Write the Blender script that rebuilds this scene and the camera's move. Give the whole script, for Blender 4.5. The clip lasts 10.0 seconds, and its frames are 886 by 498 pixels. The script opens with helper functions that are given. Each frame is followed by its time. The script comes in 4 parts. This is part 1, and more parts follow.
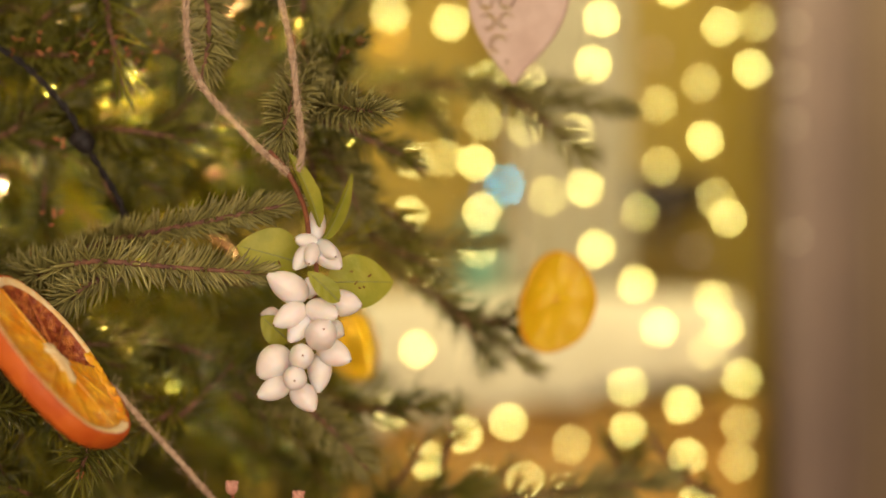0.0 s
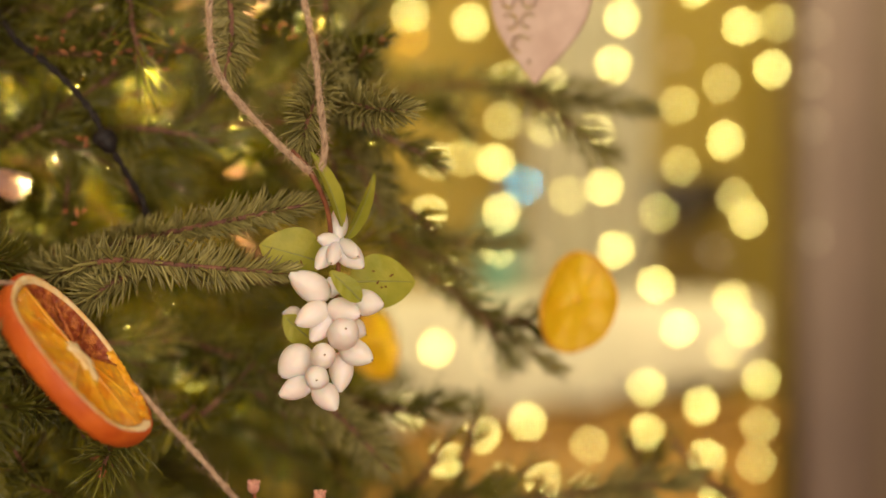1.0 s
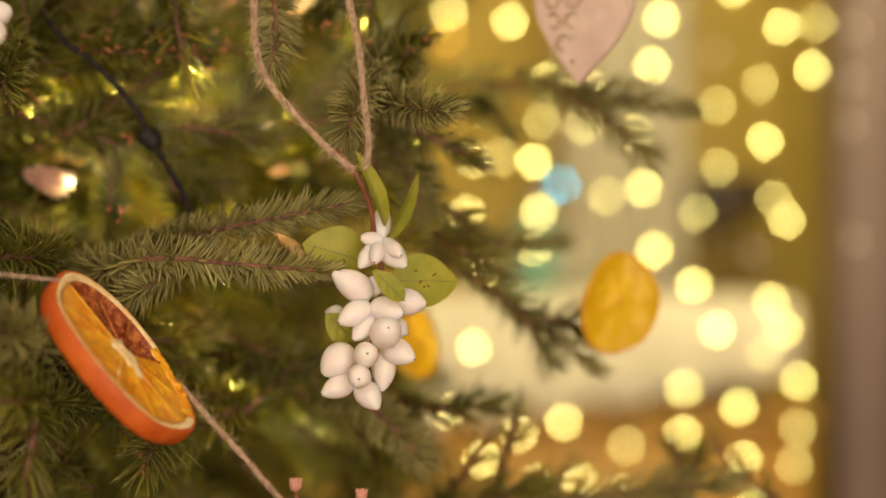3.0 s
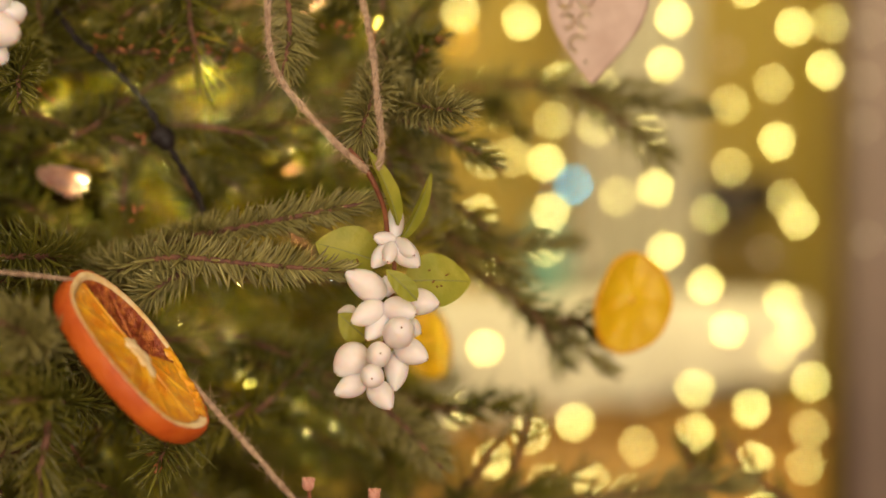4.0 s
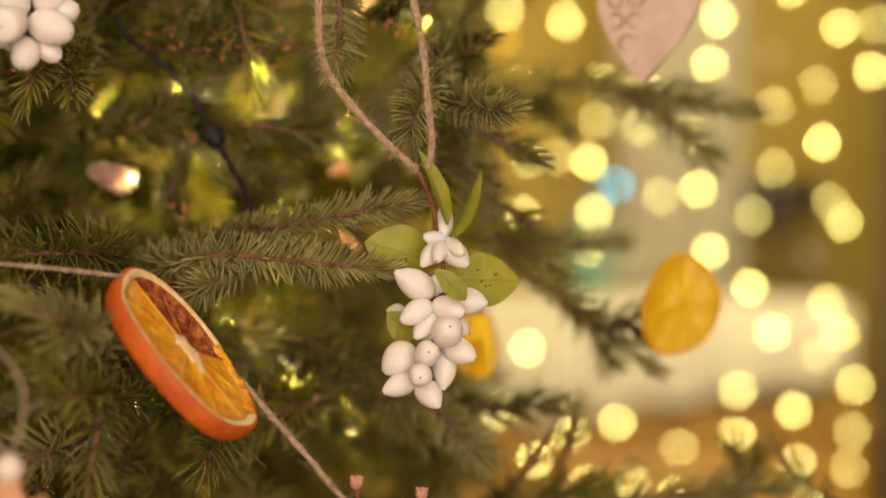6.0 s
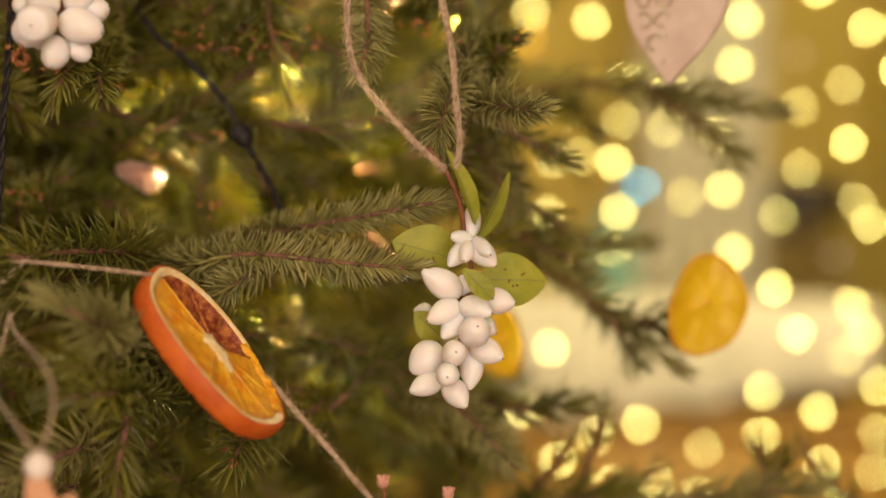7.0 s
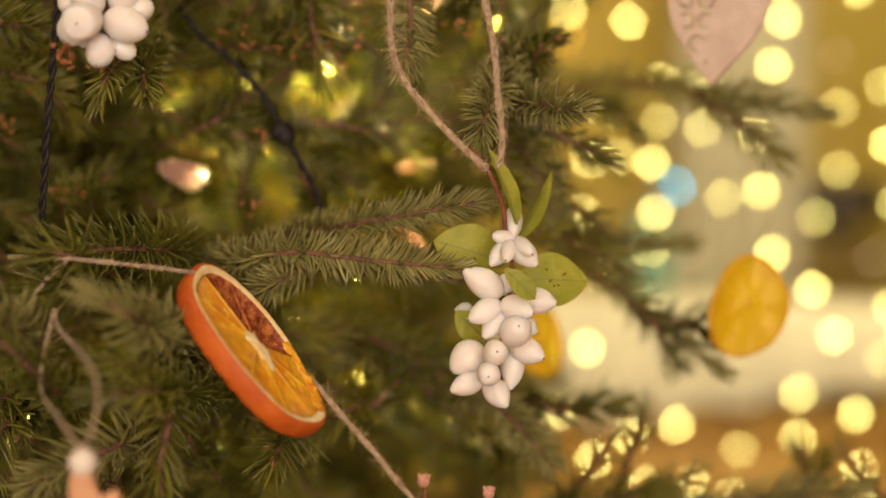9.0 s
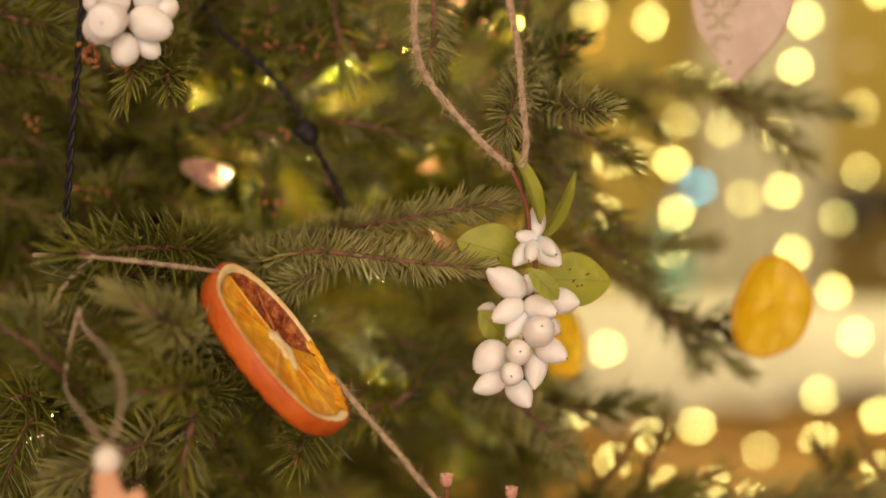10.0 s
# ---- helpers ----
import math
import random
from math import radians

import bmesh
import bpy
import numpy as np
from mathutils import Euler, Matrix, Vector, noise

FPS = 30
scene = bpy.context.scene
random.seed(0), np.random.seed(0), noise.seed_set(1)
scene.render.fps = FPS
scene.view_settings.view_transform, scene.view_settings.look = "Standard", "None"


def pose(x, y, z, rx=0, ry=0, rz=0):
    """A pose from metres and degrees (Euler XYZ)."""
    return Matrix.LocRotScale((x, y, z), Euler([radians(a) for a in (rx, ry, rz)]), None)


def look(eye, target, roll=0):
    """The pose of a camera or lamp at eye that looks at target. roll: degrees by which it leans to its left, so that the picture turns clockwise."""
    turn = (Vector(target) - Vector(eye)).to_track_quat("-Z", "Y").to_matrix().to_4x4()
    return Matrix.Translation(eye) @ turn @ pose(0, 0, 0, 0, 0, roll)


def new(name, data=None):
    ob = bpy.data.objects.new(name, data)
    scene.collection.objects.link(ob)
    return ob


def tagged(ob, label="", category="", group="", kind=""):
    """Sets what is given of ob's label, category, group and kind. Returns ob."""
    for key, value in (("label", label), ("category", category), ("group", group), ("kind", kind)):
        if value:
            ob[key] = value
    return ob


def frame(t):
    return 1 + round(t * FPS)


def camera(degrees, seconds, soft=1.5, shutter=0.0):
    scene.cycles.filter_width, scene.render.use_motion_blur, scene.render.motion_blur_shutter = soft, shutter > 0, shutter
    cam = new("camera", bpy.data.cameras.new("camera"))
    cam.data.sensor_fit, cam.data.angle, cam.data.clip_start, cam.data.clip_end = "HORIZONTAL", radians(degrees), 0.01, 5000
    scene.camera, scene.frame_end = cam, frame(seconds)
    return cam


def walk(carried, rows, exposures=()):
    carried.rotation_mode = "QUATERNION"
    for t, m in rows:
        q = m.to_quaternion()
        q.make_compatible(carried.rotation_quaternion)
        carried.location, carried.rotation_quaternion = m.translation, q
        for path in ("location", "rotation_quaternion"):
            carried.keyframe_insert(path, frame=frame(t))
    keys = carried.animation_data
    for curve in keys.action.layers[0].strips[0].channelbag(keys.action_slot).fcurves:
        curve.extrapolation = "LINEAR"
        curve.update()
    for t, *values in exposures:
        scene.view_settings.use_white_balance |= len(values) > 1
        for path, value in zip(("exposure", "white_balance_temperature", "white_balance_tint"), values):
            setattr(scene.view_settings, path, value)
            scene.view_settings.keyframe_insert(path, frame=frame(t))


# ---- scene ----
# Camera: a slow pan to the left along the tree, with a wide-open lens.
cam = camera(30.0, 10.0)
cam.data.dof.use_dof = True
cam.data.dof.focus_distance = 0.512
cam.data.dof.aperture_fstop = 4.0
PATH = [
    (0.0, 0.00000, 0.00000, 1.35000, 90.000, 0.000, -0.000),
    (0.5, -0.00055, 0.00004, 1.35003, 89.994, -0.079, 0.269),
    (1.0, -0.00124, 0.00009, 1.35005, 89.987, -0.179, 0.627),
    (1.5, -0.00186, 0.00011, 1.35007, 89.979, -0.268, 0.895),
    (2.0, -0.00256, 0.00013, 1.35009, 89.971, -0.369, 1.257),
    (2.5, -0.00319, 0.00013, 1.35010, 89.963, -0.458, 1.628),
    (4.0, -0.00430, 0.00012, 1.35011, 89.948, -0.616, 2.226),
    (4.5, -0.00497, 0.00009, 1.35011, 89.938, -0.711, 2.568),
    (5.0, -0.00559, 0.00005, 1.35011, 89.929, -0.798, 2.880),
    (5.5, -0.00626, -0.00000, 1.35010, 89.919, -0.892, 3.221),
    (7.0, -0.00854, -0.00028, 1.35003, 89.881, -1.211, 4.400),
    (7.5, -0.00911, -0.00037, 1.35001, 89.871, -1.290, 4.708),
    (8.0, -0.00962, -0.00046, 1.34998, 89.862, -1.361, 4.984),
    (8.5, -0.01027, -0.00059, 1.34994, 89.850, -1.449, 5.281),
    (9.0, -0.01078, -0.00070, 1.34991, 89.840, -1.520, 5.587),
    (9.5, -0.01133, -0.00082, 1.34987, 89.829, -1.595, 5.903),
    (10.0, -0.01205, -0.00100, 1.34981, 89.814, -1.694, 6.253),
]
walk(cam, [(t, pose(x, y, z, rx, ry, rz)) for t, x, y, z, rx, ry, rz in PATH])

# World and large fill lights
world = bpy.data.worlds.new("room_dusk")
scene.world = world
world.use_nodes = True
world.node_tree.nodes["Background"].inputs[0].default_value = (0.9, 0.75, 0.55, 1)
world.node_tree.nodes["Background"].inputs[1].default_value = 0.05


def area_lamp(name, eye, target, sx, sy, power, colour):
    lamp = bpy.data.lights.new(name, "AREA")
    lamp.shape, lamp.size, lamp.size_y, lamp.energy, lamp.color = "RECTANGLE", sx, sy, power, colour
    ob = new(name, lamp)
    ob.matrix_world = look(eye, target)
    return ob


# Unseen lamps added to brighten the tree face, its top and the background
FRONT_FILL_POWER, TOP_FILL_POWER, BACK_POWER = 45.0, 4.0, 27.0
area_lamp("front_fill", (0.35, -1.47, 1.5), (0.1, 0.6, 1.36), 1.6, 1.6, FRONT_FILL_POWER, (1.0, 0.81, 0.63))
area_lamp("top_fill", (-0.5, 0.1, 2.62), (-0.5, 0.1, 0.0), 0.7, 0.7, TOP_FILL_POWER, (1.0, 0.80, 0.5))
area_lamp("back_fill", (0.45, 1.75, 2.6), (0.35, 2.5, 1.25), 1.2, 0.25, BACK_POWER, (1.0, 0.85, 0.46))

# Materials


def material(name, colour, rough=0.6, metal=0.0, second=None, scale=40.0, bump=0.0, bump_scale=200.0,
             subsurface=0.0, transmit=0.0, island=0.0, coat=0.0, detail=4.0, low=0.35, high=0.65, sheen=0.0, reach=0.003):
    mat = bpy.data.materials.new(name)
    mat.use_nodes = True
    tree = mat.node_tree
    bsdf = tree.nodes["Principled BSDF"]
    bsdf.inputs["Roughness"].default_value = rough
    bsdf.inputs["Metallic"].default_value = metal
    bsdf.inputs["Base Color"].default_value = (*colour, 1)
    bsdf.inputs["Coat Weight"].default_value = coat
    bsdf.inputs["Sheen Weight"].default_value = sheen
    if subsurface:
        bsdf.inputs["Subsurface Weight"].default_value = subsurface
        bsdf.inputs["Subsurface Radius"].default_value = (1.0, 0.7, 0.5)
        bsdf.inputs["Subsurface Scale"].default_value = reach
    coords = tree.nodes.new("ShaderNodeTexCoord")
    socket = None
    if second:
        grain = tree.nodes.new("ShaderNodeTexNoise")
        grain.inputs["Scale"].default_value = scale
        grain.inputs["Detail"].default_value = detail
        tree.links.new(coords.outputs["Object"], grain.inputs["Vector"])
        ramp = tree.nodes.new("ShaderNodeValToRGB")
        ramp.color_ramp.elements[0].position, ramp.color_ramp.elements[1].position = low, high
        ramp.color_ramp.elements[0].color, ramp.color_ramp.elements[1].color = (*colour, 1), (*second, 1)
        tree.links.new(grain.outputs["Fac"], ramp.inputs["Fac"])
        socket = ramp.outputs["Color"]
    if island and socket:
        geo = tree.nodes.new("ShaderNodeNewGeometry")
        spread = tree.nodes.new("ShaderNodeMapRange")
        spread.inputs["To Min"].default_value, spread.inputs["To Max"].default_value = 1 - island, 1 + island
        tree.links.new(geo.outputs["Random Per Island"], spread.inputs["Value"])
        hue = tree.nodes.new("ShaderNodeHueSaturation")
        tree.links.new(spread.outputs["Result"], hue.inputs["Value"])
        tree.links.new(socket, hue.inputs["Color"])
        socket = hue.outputs["Color"]
    if socket:
        tree.links.new(socket, bsdf.inputs["Base Color"])
    if bump:
        fine = tree.nodes.new("ShaderNodeTexNoise")
        fine.inputs["Scale"].default_value = bump_scale
        fine.inputs["Detail"].default_value = 3
        tree.links.new(coords.outputs["Object"], fine.inputs["Vector"])
        relief = tree.nodes.new("ShaderNodeBump")
        relief.inputs["Strength"].default_value = bump
        relief.inputs["Distance"].default_value = 0.001
        tree.links.new(fine.outputs["Fac"], relief.inputs["Height"])
        tree.links.new(relief.outputs["Normal"], bsdf.inputs["Normal"])
    if transmit:
        thin = tree.nodes.new("ShaderNodeBsdfTranslucent")
        thin.inputs["Color"].default_value = (*(second or colour), 1)
        if socket:
            tree.links.new(socket, thin.inputs["Color"])
        mix = tree.nodes.new("ShaderNodeMixShader")
        mix.inputs["Fac"].default_value = transmit
        tree.links.new(bsdf.outputs["BSDF"], mix.inputs[1])
        tree.links.new(thin.outputs["BSDF"], mix.inputs[2])
        tree.links.new(mix.outputs["Shader"], tree.nodes["Material Output"].inputs["Surface"])
    return mat


def glowing(name, colour, strength):
    mat = bpy.data.materials.new(name)
    mat.use_nodes = True
    bsdf = mat.node_tree.nodes["Principled BSDF"]
    bsdf.inputs["Base Color"].default_value = (*colour, 1)
    bsdf.inputs["Emission Color"].default_value = (*colour, 1)
    bsdf.inputs["Emission Strength"].default_value = strength
    return mat


LED = (1.0, 0.84, 0.23)
led_bright = glowing("led_bright", LED, 31.0)
led_medium = glowing("led_medium", LED, 24.0)
# dim and faint glow for reflections of the lights, built as bulbs
led_reflected = glowing("led_reflected", LED, 15.0)
led_reflected_faint = glowing("led_reflected_faint", (1.0, 0.8, 0.5), 1.6)
# two blue glows that imitate a bluish reflection
blue_reflection = glowing("blue_reflection", (0.0, 0.55, 0.72), 24.0)
pale_reflection = glowing("pale_reflection", (0.1, 0.4, 0.6), 5.0)
led_tree = glowing("led_tree", (1.0, 0.78, 0.11), 55.0)
led_amber = glowing("led_amber", (1.0, 0.42, 0.02), 16.0)
# glow that imitates a bluish white glint
needle_glint = glowing("needle_glint", (0.8, 0.85, 1.0), 25.0)

needle_fresh = material("needle_fresh", (0.21, 0.188, 0.052), 0.42, second=(0.32, 0.285, 0.095), scale=90, island=0.3, transmit=0.12)
needle_dark = material("needle_dark", (0.085, 0.092, 0.010), 0.28, second=(0.23, 0.21, 0.030), scale=30, island=0.4, transmit=0.2, coat=0.3)
# inner needles: golden light is put into their lighter, yellower colour
needle_lit = material("needle_lit", (0.125, 0.13, 0.011), 0.25, second=(0.36, 0.32, 0.033), scale=18, island=0.5, transmit=0.32, coat=0.5)
twig_bark = material("twig_bark", (0.12, 0.05, 0.035), 0.7, second=(0.24, 0.11, 0.06), scale=300, bump=0.5, bump_scale=900)
trunk_bark = material("trunk_bark", (0.09, 0.06, 0.04), 0.85, second=(0.2, 0.14, 0.09), scale=60, bump=1.0, bump_scale=120)
bud_brown = material("bud_brown", (0.20, 0.06, 0.018), 0.6, second=(0.40, 0.15, 0.045), scale=500)
jute = material("jute", (0.33, 0.205, 0.12), 0.9, second=(0.60, 0.43, 0.28), scale=500, bump=0.8, bump_scale=1800, sheen=0.3)
jute_fibre = material("jute_fibre", (0.6, 0.42, 0.26), 0.8, second=(0.75, 0.55, 0.36), scale=200, transmit=0.3)
berry_white = material("berry_white", (0.80, 0.74, 0.71), 0.45, second=(0.86, 0.80, 0.78), scale=160, subsurface=0.7, reach=0.004, bump=0.1, bump_scale=700)
berry_tip = material("berry_tip", (0.13, 0.06, 0.03), 0.8, second=(0.3, 0.16, 0.08), scale=900)
leaf_green = material("leaf_green", (0.37, 0.39, 0.035), 0.5, second=(0.50, 0.48, 0.06), scale=110, transmit=0.4, bump=0.4, bump_scale=500)
leaf_vein = material("leaf_vein", (0.30, 0.32, 0.07), 0.55, second=(0.36, 0.36, 0.1), scale=300, transmit=0.2)
leaf_spot = material("leaf_spot", (0.16, 0.05, 0.01), 0.8, second=(0.25, 0.1, 0.02), scale=900)
stem_red = material("stem_red", (0.16, 0.045, 0.02), 0.5, second=(0.28, 0.10, 0.04), scale=300, bump=0.3, bump_scale=900)
rind_orange = material("rind_orange", (0.50, 0.075, 0.003), 0.55, second=(0.62, 0.125, 0.007), scale=120, bump=0.7, bump_scale=900, coat=0.1)
pith_cream = material("pith_cream", (0.84, 0.56, 0.23), 0.8, second=(0.88, 0.7, 0.4), scale=220, bump=0.6, bump_scale=700, subsurface=0.2)
flesh_amber = material("flesh_amber", (0.75, 0.26, 0.003), 0.32, second=(0.95, 0.52, 0.025), scale=170, bump=0.7, bump_scale=420, subsurface=0.5, coat=0.25, low=0.4, high=0.75)
flesh_dark = material("flesh_dark", (0.25, 0.042, 0.010), 0.45, second=(0.62, 0.21, 0.04), scale=420, bump=1.0, bump_scale=700, low=0.42, high=0.72)
lemon_flesh = material("lemon_flesh", (0.84, 0.54, 0.004), 0.4, second=(0.92, 0.67, 0.02), scale=120, bump=0.8, bump_scale=400, transmit=0.35)
lemon_rind = material("lemon_rind", (0.7, 0.34, 0.015), 0.5, second=(0.78, 0.46, 0.03), scale=150, bump=0.5, bump_scale=800)
heart_paint = material("heart_paint", (0.60, 0.44, 0.36), 0.5, second=(0.70, 0.54, 0.45), scale=120, bump=0.3, bump_scale=300)
cable_black = material("cable_black", (0.011, 0.008, 0.008), 0.6, second=(0.022, 0.016, 0.014), scale=200, bump=0.2, bump_scale=600)
cable_black.node_tree.nodes["Principled BSDF"].inputs["Specular IOR Level"].default_value = 0.3
wood_light = material("wood_light", (0.55, 0.25, 0.12), 0.6, second=(0.68, 0.36, 0.2), scale=60, bump=0.3, bump_scale=300)
bead_white = material("bead_white", (0.78, 0.66, 0.58), 0.5, second=(0.82, 0.72, 0.64), scale=120)
bud_pink = material("bud_pink", (0.5, 0.22, 0.16), 0.7, second=(0.66, 0.36, 0.27), scale=500, bump=0.5, bump_scale=900)
copper_foil = material("copper_foil", (0.92, 0.66, 0.57), 0.3, metal=0.3, second=(0.9, 0.7, 0.6), scale=200, bump=0.6, bump_scale=250, transmit=0.5)
wire_clear = material("wire_clear", (0.55, 0.48, 0.35), 0.35, second=(0.6, 0.52, 0.4), scale=100)
plaster_gold = material("plaster_gold", (0.60, 0.43, 0.07), 0.8, second=(0.66, 0.49, 0.1), scale=3, bump=0.2, bump_scale=80)
plaster_plain = material("plaster_plain", (0.55, 0.47, 0.38), 0.85, second=(0.6, 0.52, 0.43), scale=3, bump=0.2, bump_scale=80)
paint_mauve = material("paint_mauve", (0.21, 0.15, 0.135), 0.6, second=(0.25, 0.18, 0.16), scale=4, bump=0.1, bump_scale=60)
paint_brown = material("paint_brown", (0.15, 0.10, 0.07), 0.6, second=(0.19, 0.13, 0.085), scale=4, bump=0.1, bump_scale=60)
cloth_white = material("cloth_white", (0.75, 0.69, 0.52), 0.9, second=(0.80, 0.74, 0.57), scale=12, bump=0.3, bump_scale=500)
cloth_grey = material("cloth_grey", (0.60, 0.56, 0.44), 0.9, second=(0.66, 0.62, 0.49), scale=12, bump=0.3, bump_scale=500)
wood_ochre = material("wood_ochre", (0.42, 0.22, 0.03), 0.5, second=(0.54, 0.31, 0.05), scale=7, bump=0.2, bump_scale=90)
floor_wood = material("floor_wood", (0.22, 0.12, 0.055), 0.45, second=(0.34, 0.2, 0.1), scale=6, bump=0.2, bump_scale=60)
dark_paint = material("dark_paint", (0.03, 0.02, 0.015), 0.5, second=(0.05, 0.035, 0.025), scale=30)
teal_glaze = material("teal_glaze", (0.16, 0.34, 0.27), 0.3, second=(0.2, 0.4, 0.32), scale=20)
amber_shade = material("amber_shade", (0.7, 0.32, 0.04), 0.6, second=(0.75, 0.4, 0.06), scale=30, transmit=0.4)

# Mesh helpers


def mesh_object(name, verts, faces, mat, parent=None, label="", smooth=True):
    me = bpy.data.meshes.new(name)
    verts = np.array([tuple(v) for v in verts] if isinstance(verts, list) else verts, np.float32)
    sizes = np.array([len(f) for f in faces], np.int32) if isinstance(faces, list) else np.concatenate([np.full(len(f), f.shape[1], np.int32) for f in faces])
    flat = np.concatenate([np.array(f).ravel() for f in faces]).astype(np.int32)
    me.vertices.add(len(verts))
    me.vertices.foreach_set("co", verts.ravel())
    me.loops.add(len(flat))
    me.loops.foreach_set("vertex_index", flat)
    me.polygons.add(len(sizes))
    me.polygons.foreach_set("loop_start", np.concatenate([[0], np.cumsum(sizes)[:-1]]).astype(np.int32))
    me.polygons.foreach_set("use_smooth", np.full(len(sizes), smooth))
    me.materials.append(mat)
    me.update(calc_edges=True)
    ob = new(name, me)
    if parent:
        ob.parent = parent
        ob.matrix_parent_inverse = parent.matrix_world.inverted()
    if label:
        ob["label"] = label
    return ob


def part(name, bm, mat, parent, label=""):
    me = bpy.data.meshes.new(name)
    bm.to_mesh(me)
    bm.free()
    me.materials.append(mat)
    me.polygons.foreach_set("use_smooth", [True] * len(me.polygons))
    ob = new(name, me)
    if parent:
        ob.parent = parent
        ob.matrix_parent_inverse = parent.matrix_world.inverted()
    if label:
        ob["label"] = label
    return ob


def thing(name, at, label, category, group="", kind=""):
    ob = new(name)
    ob.empty_display_size = 0.01
    ob.location = at
    bpy.context.view_layer.update()
    return tagged(ob, label, category, group, kind)


def box_bm(size, centre, bevel=0.004, segments=2):
    bm = bmesh.new()
    bmesh.ops.create_cube(bm, size=1, matrix=Matrix.Translation(centre) @ Matrix.Diagonal((*size, 1)))
    if bevel:
        bmesh.ops.bevel(bm, geom=bm.edges[:], offset=bevel, segments=segments, affect="EDGES", profile=0.5)
    return bm


def spline(points, steps):
    """A smooth line through the points."""
    p = np.array(points, float)
    p = np.vstack([2 * p[0] - p[1], p, 2 * p[-1] - p[-2]])
    out = []
    for i in range(1, len(p) - 2):
        for s in np.linspace(0, 1, steps, endpoint=False):
            a, b, c, d = p[i - 1:i + 3]
            out.append(0.5 * (2 * b + (c - a) * s + (2 * a - 5 * b + 4 * c - d) * s * s + (3 * b - a - 3 * c + d) * s ** 3))
    out.append(p[-2])
    return np.array(out)


def along(line, n):
    """n evenly spaced places on a line, with its tangent and two cross directions."""
    step = np.linalg.norm(np.diff(line, axis=0), axis=1)
    run = np.concatenate([[0], np.cumsum(step)])
    want = np.linspace(0, run[-1], n)
    pts = np.stack([np.interp(want, run, line[:, k]) for k in range(3)], 1)
    tan = np.gradient(pts, axis=0)
    tan /= np.linalg.norm(tan, axis=1)[:, None] + 1e-12
    side = np.cross(tan[0], (0.1, 0.3, 1.0))
    side /= np.linalg.norm(side)
    sides = []
    for k in range(n):
        side = side - tan[k] * (side @ tan[k])
        side /= np.linalg.norm(side)
        sides.append(side.copy())
    sides = np.array(sides)
    return pts, tan, sides, np.cross(tan, sides), run[-1]


def tube(line, radii, n=None, ring=8):
    """Vertices and faces of a closed tube round a line; radii: one number or a list spread along it."""
    n = n or len(line)
    pts, tan, a, b, _ = along(np.array(line, float), n)
    r = np.interp(np.linspace(0, 1, n), np.linspace(0, 1, len(np.atleast_1d(radii))), np.atleast_1d(radii))
    ang = np.arange(ring) * 2 * np.pi / ring
    v = pts[:, None] + r[:, None, None] * (np.cos(ang)[None, :, None] * a[:, None] + np.sin(ang)[None, :, None] * b[:, None])
    faces = [(i * ring + k, i * ring + (k + 1) % ring, (i + 1) * ring + (k + 1) % ring, (i + 1) * ring + k)
             for i in range(n - 1) for k in range(ring)]
    faces += [tuple(range(ring - 1, -1, -1)), tuple(range((n - 1) * ring, n * ring))]
    return list(v.reshape(-1, 3)), faces


rng = np.random.default_rng(7)


def unit(v):
    return v / (np.linalg.norm(v, axis=-1, keepdims=True) + 1e-12)


def needle_mesh(base, first, bend, length, width):
    """Slim four-sided curved needles: places, starting directions, bending directions, lengths and widths."""
    n = len(base)
    first = unit(first)
    flat = unit(np.cross(first, bend + 1e-4))
    up = np.cross(flat, first)
    st = np.array([0.0, 0.3, 0.7])
    wd = np.array([0.7, 1.0, 0.75])
    v = np.empty((n, 13, 3))
    for i in range(3):
        c = base + first * (length * st[i])[:, None] + bend * (length * 0.5 * st[i] ** 2)[:, None]
        w = (width * wd[i] * 0.5)[:, None]
        v[:, i * 4 + 0], v[:, i * 4 + 1] = c + flat * w, c + up * w * 0.7
        v[:, i * 4 + 2], v[:, i * 4 + 3] = c - flat * w, c - up * w * 0.7
    v[:, 12] = base + first * length[:, None] + bend * (length * 0.5)[:, None]
    four = np.array([(i * 4 + k, i * 4 + (k + 1) % 4, i * 4 + 4 + (k + 1) % 4, i * 4 + 4 + k) for i in range(2) for k in range(4)])
    three = np.array([(8 + k, 8 + (k + 1) % 4, 12) for k in range(4)])
    step = (np.arange(n) * 13)[:, None, None]
    return v.reshape(-1, 3), ((four + step).reshape(-1, 4), (three + step).reshape(-1, 3))


